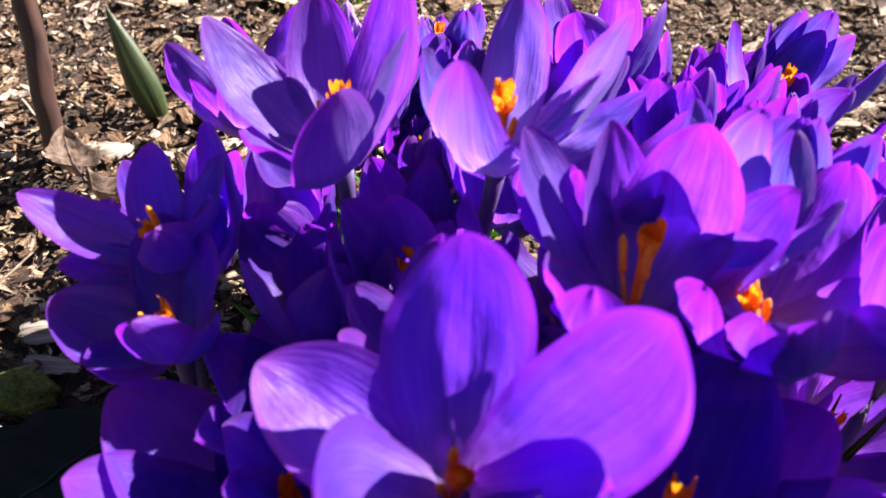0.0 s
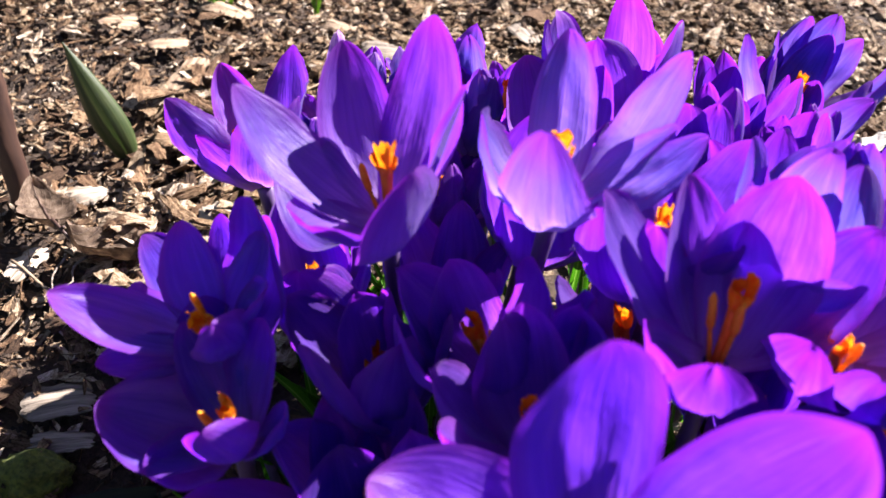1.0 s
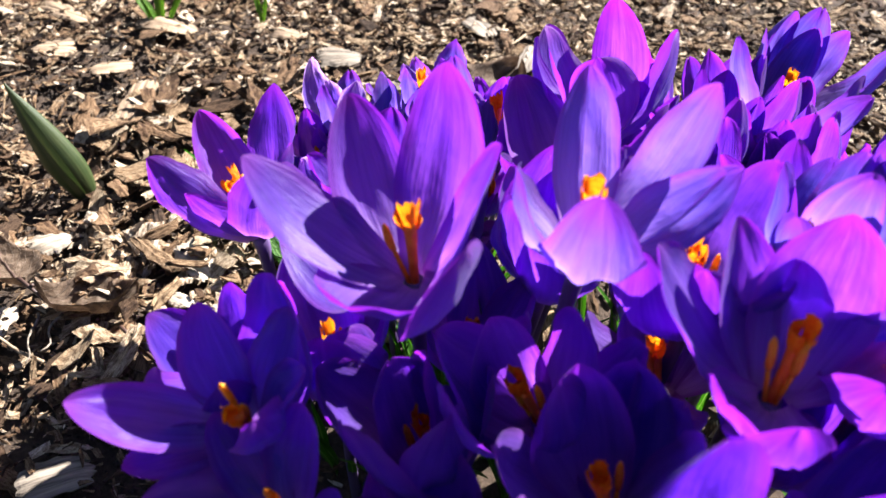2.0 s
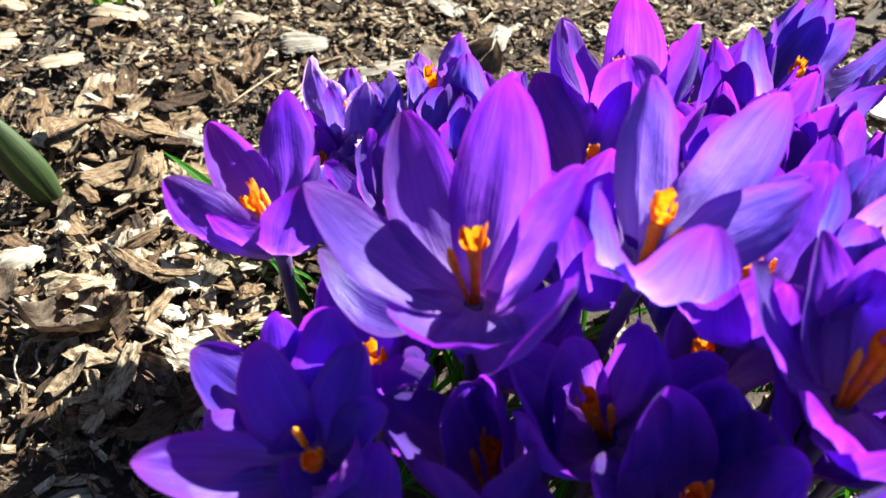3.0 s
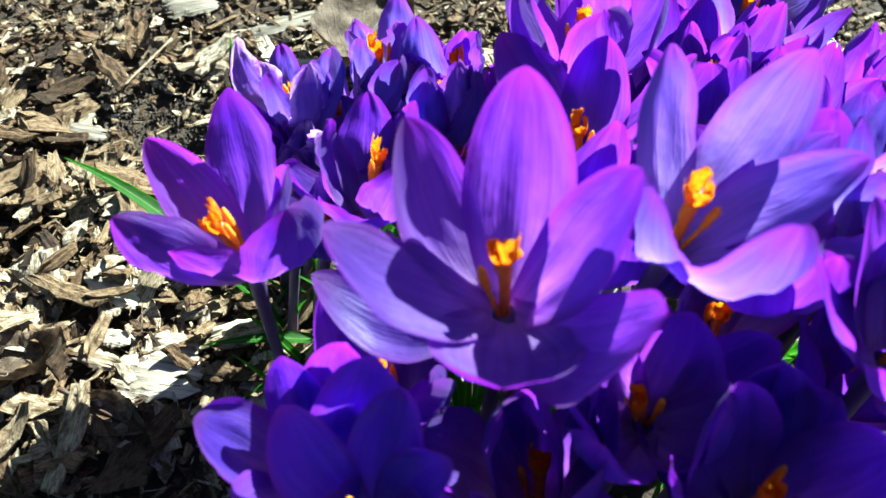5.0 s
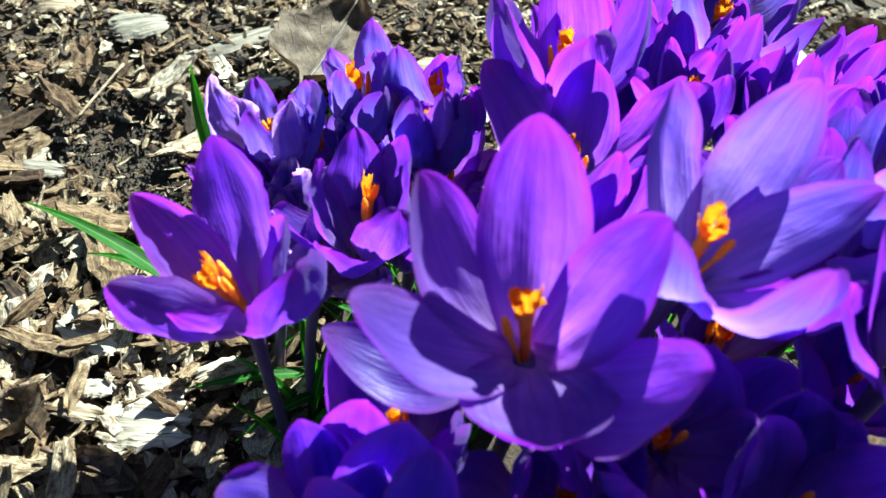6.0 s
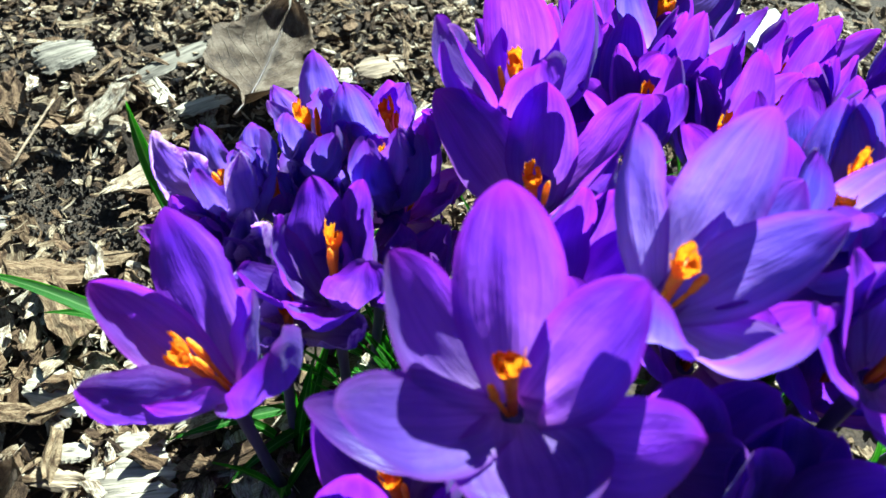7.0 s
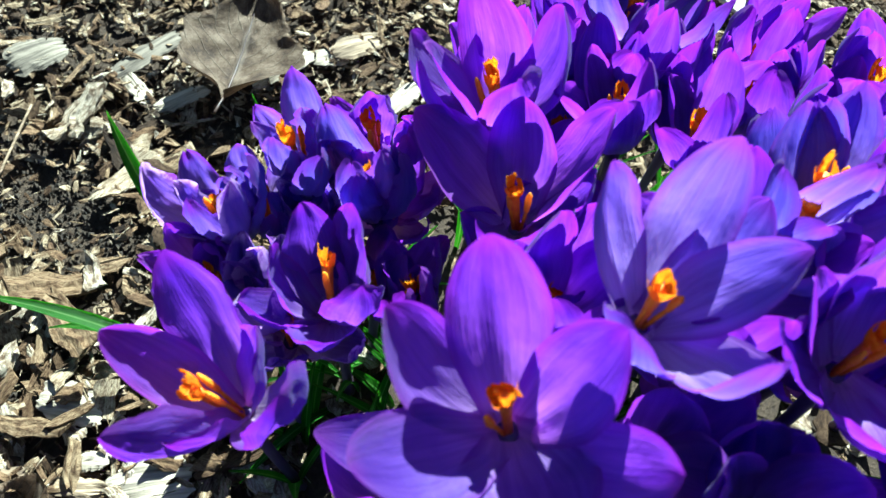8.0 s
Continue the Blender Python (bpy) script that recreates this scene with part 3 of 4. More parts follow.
def crocus(base, stigma, petals, width=0.51, cup=0.40, curl=0.16, ripple=1.0, label=LABEL, group="crocuses of the clump", frill=0.0024, stamens=2, mat=None):
    """A crocus, in centimetres: where its petals join, the top of its stigma, and each petal's compass angle, rise and length
    (and, where it differs, width as a share of length, hollow, bow, roll in degrees and hook of the tip)."""
    global flower_seed
    flower_seed += 1
    rng = random.Random(flower_seed)
    foot = Vector(base) * CM
    top = Vector(stigma) * CM
    upright = axis = (top - foot).normalized()
    rise = sum((Vector((math.cos(radians(p[0])) * math.cos(radians(p[1])), math.sin(radians(p[0])) * math.cos(radians(p[1])), math.sin(radians(p[1])))) for p in petals), Vector()).normalized()
    axis = (axis * 0.5 + rise * 0.5).normalized()
    root_xy = Vector((foot.x + rng.uniform(-0.006, 0.006), foot.y + rng.uniform(-0.006, 0.006), -0.006))
    flower = new("crocus")
    flower.location = root_xy
    tagged(flower, label, "crocus", group)
    shift = -root_xy
    for k, p in enumerate(petals):
        az, el, length = radians(p[0]), radians(p[1]), p[2] * CM
        w = p[3] if len(p) > 3 else width * rng.uniform(0.92, 1.08)
        c = p[4] if len(p) > 4 else cup * rng.uniform(0.8, 1.2)
        b = p[5] if len(p) > 5 else curl * rng.uniform(0.6, 1.4)
        way = Vector((math.cos(az) * math.cos(el), math.sin(az) * math.cos(el), math.sin(el)))
        mast = upright if len(p) > 6 else axis
        out = way - mast * way.dot(mast)
        root = foot + (out.normalized() * 0.0022 if out.length > 1e-4 else Vector())
        roll, hook = (radians(p[6]), p[7]) if len(p) > 6 else (None, None)
        bm = petal_bmesh(rng, root + shift, foot + way * length + shift, upright if len(p) > 6 else axis, w * length, c, b, ripple, roll, hook)
        part("petal", bm, mat or PETAL, flower)
    style = part("style", style_bmesh(foot + shift, top + shift), STYLE, flower, "red-orange style")
    part("stigma", stigma_bmesh(rng, foot + shift, top + shift, frill), STIGMA, style, "golden orange ruffled stigma")
    side = axis.orthogonal().normalized()
    spin = rng.uniform(0, 6.28)
    span = (top - foot).length
    for k in range(stamens):
        out = Matrix.Rotation(spin + k * 2.094, 3, axis) @ side
        a = foot + out * 0.001 + shift
        b = a + axis * span * 0.48 + out * 0.0012
        c = b + axis * span * rng.uniform(0.30, 0.48) + out * 0.0006
        stamen = part("stamen", rod_bmesh([a, a.lerp(b, 0.5), b], [0.0005, 0.0005, 0.00045], 6), STAMEN, flower, "yellow stamen")
        part("anther", rod_bmesh([b, b.lerp(c, 0.15), b.lerp(c, 0.5), b.lerp(c, 0.85), c], [0.00045, 0.00075, 0.00085, 0.0007, 0.0003], 7, 0.2, rng), STAMEN, stamen, "pollen-dusted anther")
    for k in range(3):
        turn = rng.uniform(0, 6.28)
        reach, tall = rng.uniform(1.2, 3.0), foot.z / CM * rng.uniform(0.50, 0.85)
        a = Vector((rng.uniform(-0.3, 0.3), rng.uniform(-0.3, 0.3), 0))
        z = Vector((math.cos(turn) * reach, math.sin(turn) * reach, tall))
        part("leaf", blade_bmesh((a, a.lerp(z, 0.5) - Vector((z.x, z.y, 0)) * 0.2, z), rng.uniform(0.26, 0.42), 0.35, 8), GREEN, flower, "narrow green leaf with a white midrib")
    low = root_xy + shift
    neck = foot + shift
    bend = low.lerp(neck, 0.5) + Vector((rng.uniform(-0.004, 0.004), rng.uniform(-0.004, 0.004), 0))
    path = [low * (1 - u) ** 2 + bend * 2 * u * (1 - u) + neck * u * u for u in (0, 0.2, 0.4, 0.6, 0.8, 0.93, 1.0)]
    part("flower_tube", rod_bmesh(path, [0.0019, 0.0016, 0.0015, 0.0015, 0.0016, 0.0019, 0.0022], 9), TUBE, flower, "pale violet flower tube")
    return flower


crocus((0.06, -0.35, 9.95), (0.00, 0.00, 11.65),
       [(59, 56, 4.25, 0.46, 0.41, 0.19, -2, 0.08), (107, 55, 3.80, 0.44, 0.25, 0.36, 8, -0.12), (-27, 70, 3.86, 0.46, 0.22, 0.10, -30, -0.02), (160, 37, 4.08, 0.47, 0.25, 0.10, 15, 0.07),
        (132, -18, 3.66, 0.44, 0.25, 0.33, 24, 0.15), (-130, 30, 2.85, 0.90, 0.42, 0.10, 4, 0.08), (-87, 58, 4.10, 0.46, 0.30, 0.45, -32, -0.11)], label="large open violet crocus with broad petals and bright orange stigma", ripple=0.6, frill=0.0036)
crocus((3.29, -0.89, 10.39), (3.20, -0.88, 12.30),
       [(79, 57, 3.73, 0.38, 0.38, 0.16, -11, 0.03), (13, 55, 4.11, 0.42, 0.41, 0.26, 9, 0.01), (-49, 56, 3.72, 0.42, 0.48, 0.02, -12, 0.03), (-117, 45, 4.17, 0.44, 0.50, 0.15, 7, 0.20),
        (-172, 56, 3.25, 0.55, 0.40, 0.23, 18, 0.03), (-10, 40, 3.40, 0.46, 0.4, 0.15)], label="large open crocus, pale lavender inside, with golden stigma", mat=PALE_PETAL, frill=0.0034)
crocus((-2.88, 4.32, 7.42), (-3.40, 5.20, 8.85),
       [(73, 41, 3.99, 0.50, 0.40, 0.19, -11, 0.0), (112, 39, 3.54, 0.40, 0.47, 0.17, -5, 0.02), (164, 45, 3.30, 0.46, 0.48, 0.18, -42, 0.0), (-175, 47, 2.30, 0.54, 0.58, 0.10, 4, 0.03),
        (-74, 66, 3.60, 0.58, 0.45, 0.32, 14, 0.0), (10, 66, 2.80)], label="open violet crocus leaning over the wood chips", ripple=1.7, cup=0.5, frill=0.0030)
crocus((0.31, 4.95, 6.85), (0.80, 5.50, 8.75),
       [(67, 55, 3.05, 0.54, 0.40, 0.18, 5, 0.05), (27, 63, 3.10, 0.54, 0.30, 0.26, -5, -0.05), (-80, 66, 2.60, 0.62, 0.60, 0.30, 12, 0.05), (-153, 54, 2.75, 0.58, 0.65, 0.34), (150, 35, 2.60), (114, 58, 2.74)], label="small violet crocus with curled front petals and orange stigma", ripple=1.6, cup=0.6, curl=0.18)
crocus((3.14, 6.19, 6.82), (2.96, 6.45, 8.93),
       [(92, 58, 3.54), (-60, 68, 2.96), (180, 73, 3.00), (-90, 84, 3.10), (105, 57, 2.65), (112, 52, 2.83), (197, 67, 2.80), (-31, 78, 2.80)], label="half-open violet crocus with a deep orange stigma", width=0.40, cup=0.65, curl=0.2, ripple=3.0, mat=PALE_PETAL)
crocus((2.56, 8.42, 6.74), (2.38, 8.68, 8.85),
       [(98, 50, 2.53), (50, 53, 3.07), (-35, 77, 2.86), (-173, 75, 2.79), (-104, 59, 3.03), (122, 65, 2.40), (1, 81, 2.70), (-90, 63, 2.56)], width=0.40, cup=0.65, curl=0.2, ripple=3.0, mat=PALE_PETAL)
crocus((4.63, 7.64, 6.34), (4.45, 7.90, 8.45),
       [(79, 75, 2.60), (-62, 84, 2.98), (-99, 54, 2.82), (-150, 53, 2.82), (114, 62, 2.52), (-77, 61, 2.59), (-72, 60, 2.71), (-38, 65, 2.11)], width=0.40, cup=0.65, curl=0.2, ripple=3.0)
crocus((0.29, 8.42, 6.26), (0.11, 8.69, 8.37),
       [(84, 42, 2.79), (121, 38, 3.28), (-5, 70, 3.09), (-81, 84, 3.00), (177, 69, 2.85), (121, 59, 2.60), (30, 68, 2.46), (58, 84, 2.53)], label="half-open violet crocus with pale, frayed petal edges", width=0.40, cup=0.65, curl=0.2, ripple=3.0, mat=FRAYED_PETAL)
crocus((4.85, 3.01, 7.83), (4.60, 3.30, 9.80),
       [(100, 39, 3.93, 0.50, 0.48, 0.10, 1, -0.04), (49, 61, 3.47, 0.50, 0.37, 0.21, 2, 0.04), (-26, 60, 4.10, 0.50, 0.50, 0.08, 20, 0.08), (-167, 51, 3.40, 0.5, 0.5, 0.3), (-73, 66, 3.40, 0.5, 0.5, 0.3), (-120, 57, 3.40)])
crocus((6.57, 5.21, 8.20), (6.35, 5.54, 10.46),
       [(114, 40, 3.60), (144, 44, 3.51), (64, 58, 3.98), (133, 59, 3.64), (-142, 70, 3.69), (-14, 63, 3.81)])
crocus((9.00, 2.86, 7.54), (8.77, 3.20, 9.79),
       [(67, 49, 3.62), (13, 56, 3.87), (-148, 72, 3.67), (-169, 65, 3.66, 0.5, 0.5, 0.3), (143, 50, 3.35), (40, 61, 3.10), (95, 59, 3.16), (-126, 82, 3.54), (179, 62, 3.25)], width=0.37, cup=0.5, curl=0.16, ripple=1.3)
crocus((9.80, 1.02, 7.43), (9.57, 1.36, 9.68),
       [(77, 58, 3.37), (28, 73, 3.76), (44, 44, 3.68), (-168, 77, 3.83), (164, 54, 3.69), (99, 63, 3.11), (71, 49, 3.27), (198, 58, 3.27)], width=0.37, cup=0.5, curl=0.16, ripple=1.3)
crocus((12.64, 0.62, 6.70), (12.42, 0.96, 8.95),
       [(63, 49, 3.59), (25, 59, 3.85), (0, 78, 3.42), (-174, 68, 3.78), (-36, 72, 3.68), (88, 54, 3.23), (33, 82, 3.31), (-4, 77, 3.27)], width=0.37, cup=0.5, curl=0.16, ripple=1.3)
crocus((8.58, -2.09, 9.43), (8.36, -1.76, 11.68),
       [(21, 47, 3.40), (58, 61, 2.97), (-160, 72, 3.77), (-170, 45, 3.66), (-7, 27, 3.30), (47, 57, 3.04), (-130, 78, 3.25), (22, 39, 3.20)], mat=PALE_PETAL, width=0.37, cup=0.5, curl=0.16, ripple=1.3)
crocus((5.57, -4.35, 9.81), (5.50, -4.30, 11.80),
       [(148, 48, 3.97, 0.42, 0.30, 0.13, 9, -0.01), (113, 62, 3.51, 0.38, 0.38, 0.15, 9, -0.05), (53, 71, 3.71, 0.56, 0.35, 0.18, -13, 0.04), (11, 49, 3.53), (-128, 38, 3.30, 0.5, 0.5, 0.3), (-155, 38, 2.90, 0.60, 0.45, 0.21, 15, 0.04)])
crocus((8.23, -4.25, 9.19), (7.11, -4.97, 11.07),
       [(-125, 42, 3.65, 0.5, 0.5, 0.3), (-149, 40, 3.71, 0.5, 0.5, 0.3), (-107, 46, 3.72, 0.5, 0.5, 0.3), (52, 45, 3.69), (-28, 40, 3.69), (132, 44, 3.69)])
crocus((7.58, -2.30, 9.29), (7.35, -1.96, 11.54),
       [(123, 66, 3.45), (44, 46, 3.57), (-149, 55, 3.65, 0.5, 0.5, 0.3), (54, 29, 3.43), (-52, 51, 3.52), (-100, 43, 3.52)], mat=PALE_PETAL)
crocus((2.25, -7.93, 9.50), (2.21, -8.37, 10.91),
       [(98, 75, 4.32, 0.52, 0.30, 0.32, -4, -0.02), (-4, 60, 4.86, 0.44, 0.36, 0.26, -18, 0.11), (156, 23, 3.52, 0.64, 0.47, 0.13, -3, -0.03), (-134, 48, 3.55), (-43, 50, 3.53), (-88, 54, 3.54)], label="large open violet crocus with broad petals at the front", width=0.6, cup=0.42, ripple=0.6, mat=SHADE_PETAL)
crocus((-0.18, -7.09, 4.72), (-0.47, -6.66, 7.61),
       [(151, 38, 5.35, 0.60, 0.35, 0.15, 0, 0.0), (177, 40, 5.16, 0.56, 0.35, 0.15, 0, 0.0), (109, 47, 4.45), (-136, 61, 4.68), (-40, 73, 4.72), (34, 50, 4.87)], width=0.6, cup=0.42, mat=SHADE_PETAL)
crocus((5.92, -8.16, 7.06), (5.65, -7.76, 9.73),
       [(30, 46, 4.14), (62, 47, 4.35), (-60, 72, 4.30), (-150, 61, 4.39), (136, 53, 4.30), (-15, 59, 4.30)], width=0.6, cup=0.42, mat=SHADE_PETAL)
crocus((2.37, -2.56, 7.29), (1.43, -2.58, 9.39),
       [(47, 80, 3.32), (-112, 67, 3.69, 0.5, 0.5, 0.3), (155, 65, 3.41), (159, 47, 3.64), (-167, 44, 3.72, 0.5, 0.5, 0.3), (-32, 65, 3.56)], label="shaded violet crocus deep in the clump")
crocus((0.01, -2.65, 6.03), (-0.22, -2.31, 8.28),
       [(147, 43, 3.85, 0.55, 0.35, 0.15), (104, 75, 3.58), (-173, 58, 3.69), (121, 62, 3.49), (-90, 79, 3.73), (7, 69, 3.59)], label="shaded violet crocus deep in the clump")
crocus((2.67, -4.87, 7.65), (2.05, -5.00, 9.86),
       [(67, 63, 3.40), (114, 66, 3.53), (-51, 71, 3.59), (167, 44, 3.46), (21, 63, 3.00), (-159, 49, 3.71, 0.5, 0.5, 0.3)])
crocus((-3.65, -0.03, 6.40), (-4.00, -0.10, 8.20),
       [(149, 54, 3.06, 0.54, 0.35, 0.23, -12, -0.02), (82, 64, 3.02, 0.38, 0.45, 0.18, -3, 0.04), (-23, 75, 4.70, 0.44, 0.42, 0.22, -45, 0.01), (33, 63, 3.30), (-148, 54, 3.20), (-91, 58, 3.20)], label="dark violet crocus in the shade of the clump", mat=SHADE_PETAL)
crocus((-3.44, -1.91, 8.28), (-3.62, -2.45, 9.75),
       [(175, 27, 3.28, 0.38, 0.42, 0.19, 0, 0.04), (-171, 4, 2.30, 0.42, 0.35, 0.10, 0, 0.0), (110, 45, 2.64), (40, 55, 2.64), (-20, 60, 2.42), (-76, 57, 2.2, 0.6, 0.6, 0.3)], label="dark violet crocus lying low in the shade of the clump", width=0.5, curl=0.08, frill=0.0019, mat=SHADE_PETAL)
crocus((2.10, 3.73, 5.68), (1.92, 3.99, 7.80),
       [(83, 66, 2.84), (18, 68, 2.84), (176, 62, 2.84), (-67, 84, 2.75), (120, 74, 2.58), (202, 69, 2.49), (121, 70, 2.71), (46, 84, 2.42)], width=0.40, cup=0.65, curl=0.2, ripple=3.0)
crocus((3.50, 0.95, 7.40), (3.55, 1.02, 8.86),
       [(76, 80, 4.10, 0.46, 0.40, 0.12), (-41, 70, 3.60), (-163, 68, 3.70), (10, 64, 3.60), (-115, 66, 3.80, 0.5, 0.5, 0.3), (140, 66, 3.60)])
crocus((5.70, -1.61, 6.11), (5.05, -1.60, 8.31),
       [(168, 45, 3.53), (-126, 43, 3.71, 0.5, 0.5, 0.3), (135, 68, 3.27), (-156, 39, 3.74, 0.5, 0.5, 0.3), (4, 52, 3.56), (70, 48, 3.56)], label="shaded violet crocus deep in the clump")
crocus((-1.41, 0.54, 5.26), (-1.64, 0.88, 7.52),
       [(112, 60, 4.09), (-84, 77, 3.56), (-109, 70, 3.84), (88, 55, 3.39), (16, 70, 3.46), (-178, 67, 3.67)])
crocus((11.60, 4.80, 8.00), (12.00, 5.00, 10.00),
       [(70, 58, 3.60), (42, 55, 3.90), (15, 55, 3.60), (-20, 45, 4.2, 0.55), (-75, 45, 3.7, 0.5, 0.5, 0.3), (160, 60, 3.50), (99, 67, 3.11), (37, 60, 3.34), (-46, 50, 3.26, 0.5, 0.5, 0.3)], label="pale veined violet crocus, wide open at the back of the clump", mat=PALE_PETAL, width=0.37, cup=0.5, curl=0.16, ripple=1.3)
crocus((5.76, -1.53, 8.72), (5.56, -1.24, 10.68),
       [(-163, 45, 3.69, 0.5, 0.5, 0.3), (-133, 55, 3.77, 0.5, 0.5, 0.3), (32, 50, 3.73), (-50, 44, 3.73), (114, 46, 3.73), (-92, 54, 3.73)])
crocus((13.47, -1.59, 8.28), (13.25, -1.25, 10.54),
       [(65, 58, 3.30), (102, 61, 3.39), (164, 59, 3.72), (160, 47, 3.70), (95, 69, 3.21), (195, 72, 3.28)], width=0.37, cup=0.5, curl=0.16, ripple=1.3)
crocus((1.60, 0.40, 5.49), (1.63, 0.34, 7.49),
       [(-4, 65, 3.43), (74, 63, 3.45), (124, 53, 3.59), (-176, 61, 3.53), (-110, 67, 3.21), (-57, 63, 3.58)], label="half-open violet crocus low among the stems, in shade", width=0.5, cup=0.45, curl=0.16, mat=SHADE_PETAL)
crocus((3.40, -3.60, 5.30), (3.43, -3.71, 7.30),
       [(89, 66, 3.28), (131, 56, 3.57), (-156, 62, 3.38), (-88, 64, 3.55), (-29, 70, 3.48), (10, 70, 3.50)], label="half-open violet crocus low among the stems, in shade", width=0.5, cup=0.45, curl=0.16, mat=SHADE_PETAL)
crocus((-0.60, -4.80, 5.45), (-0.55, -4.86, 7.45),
       [(-4, 59, 3.38), (58, 63, 3.38), (116, 56, 3.26), (158, 54, 3.49), (-139, 54, 3.27), (-64, 53, 3.32)], label="half-open violet crocus low among the stems, in shade", width=0.5, cup=0.45, curl=0.16, mat=SHADE_PETAL)
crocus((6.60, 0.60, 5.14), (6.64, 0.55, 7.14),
       [(-115, 67, 3.22), (-57, 56, 3.44), (14, 54, 3.20), (74, 55, 3.58), (127, 57, 3.46), (-165, 68, 3.37)], label="half-open violet crocus low among the stems, in shade", width=0.5, cup=0.45, curl=0.16, mat=SHADE_PETAL)
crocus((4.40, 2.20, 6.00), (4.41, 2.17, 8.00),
       [(-111, 56, 3.32), (-47, 56, 3.57), (-8, 59, 3.45), (53, 54, 3.27), (116, 57, 3.49), (-172, 53, 3.40)], label="half-open violet crocus low among the stems, in shade", width=0.5, cup=0.45, curl=0.16, mat=SHADE_PETAL)
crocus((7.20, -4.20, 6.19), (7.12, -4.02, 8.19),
       [(140, 56, 3.57), (-157, 68, 3.49), (-100, 61, 3.29), (-53, 65, 3.60), (23, 65, 3.45), (63, 67, 3.59)], label="half-open violet crocus low among the stems, in shade", width=0.5, cup=0.45, curl=0.16, mat=SHADE_PETAL)
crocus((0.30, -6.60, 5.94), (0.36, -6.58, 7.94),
       [(39, 69, 3.22), (96, 53, 3.57), (170, 55, 3.40), (-150, 55, 3.32), (-69, 61, 3.56), (-16, 55, 3.52)], label="half-open violet crocus low among the stems, in shade", width=0.5, cup=0.45, curl=0.16, mat=SHADE_PETAL)
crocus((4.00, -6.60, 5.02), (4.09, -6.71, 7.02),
       [(-29, 59, 3.59), (41, 65, 3.39), (107, 67, 3.34), (152, 61, 3.38), (-153, 71, 3.38), (-85, 55, 3.46)], label="half-open violet crocus low among the stems, in shade", width=0.5, cup=0.45, curl=0.16, mat=SHADE_PETAL)
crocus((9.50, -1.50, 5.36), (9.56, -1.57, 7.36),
       [(175, 70, 3.50), (-118, 53, 3.54), (-64, 54, 3.33), (5, 68, 3.54), (58, 62, 3.22), (122, 57, 3.32)], label="half-open violet crocus low among the stems, in shade", width=0.5, cup=0.45, curl=0.16, mat=SHADE_PETAL)
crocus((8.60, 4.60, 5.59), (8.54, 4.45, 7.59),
       [(102, 59, 3.60), (162, 55, 3.51), (-136, 68, 3.32), (-80, 59, 3.59), (-6, 63, 3.33), (43, 55, 3.47)], label="half-open violet crocus low among the stems, in shade", width=0.5, cup=0.45, curl=0.16, mat=SHADE_PETAL)
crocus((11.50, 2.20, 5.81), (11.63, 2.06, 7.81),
       [(-128, 62, 3.41), (-74, 58, 3.42), (-8, 57, 3.27), (38, 63, 3.41), (98, 54, 3.22), (159, 69, 3.32)], label="half-open violet crocus low among the stems, in shade", width=0.5, cup=0.45, curl=0.16, mat=SHADE_PETAL)
crocus((11.19, -3.15, 3.47), (11.58, -3.54, 5.81),
       [(170, 42, 5.07, 0.6), (110, 50, 4.94, 0.6), (60, 55, 4.81), (-130, 45, 4.94, 0.6), (-70, 48, 4.68), (0, 45, 4.68)], label="broad dark violet crocus at the shaded side of the clump")
crocus((11.20, 3.40, 7.00), (11.23, 3.60, 8.90),
       [(179, 57, 3.78), (-116, 73, 3.74), (-74, 72, 3.68), (-10, 63, 3.48), (51, 58, 3.51), (114, 72, 3.69), (215, 63, 3.44), (-50, 82, 3.26), (76, 70, 3.32)], label="half-open violet crocus with narrow upright petals, crowded by others", width=0.37, cup=0.5, curl=0.16, ripple=1.3)
crocus((14.00, 1.80, 6.60), (14.13, 1.79, 8.50),
       [(-40, 57, 3.84), (19, 55, 3.45), (73, 73, 3.35), (139, 74, 3.54), (-155, 59, 3.76), (-84, 69, 3.45), (-10, 62, 3.44), (106, 82, 2.88), (-119, 65, 3.33)], label="half-open violet crocus with narrow upright petals, crowded by others", width=0.37, cup=0.5, curl=0.16, ripple=1.3)
crocus((11.00, -1.20, 7.40), (10.98, -1.28, 9.30),
       [(139, 56, 3.69), (-169, 64, 3.33), (-95, 71, 3.74), (-44, 59, 3.66), (13, 55, 3.89), (74, 73, 3.72), (174, 61, 3.43), (-61, 78, 3.22), (41, 65, 3.56)], label="half-open violet crocus with narrow upright petals, crowded by others", width=0.37, cup=0.5, curl=0.16, ripple=1.3)
crocus((15.00, -2.40, 6.80), (15.12, -2.38, 8.70),
       [(68, 62, 3.46), (154, 58, 3.53), (-156, 75, 3.47), (-90, 69, 3.64), (-29, 59, 3.53), (8, 63, 3.37), (105, 66, 2.98), (-122, 82, 3.06), (10, 67, 3.24)], label="half-open violet crocus with narrow upright petals, crowded by others", width=0.37, cup=0.5, curl=0.16, ripple=1.3)
crocus((8.20, 6.60, 6.60), (8.07, 6.53, 8.50),
       [(-119, 67, 3.89), (-72, 64, 3.40), (-12, 75, 3.72), (72, 62, 3.72), (123, 67, 3.31), (171, 74, 3.61), (-83, 80, 3.62), (19, 82, 3.26), (155, 75, 2.95)], label="half-open violet crocus with narrow upright petals, crowded by others", width=0.37, cup=0.5, curl=0.16, ripple=1.3)
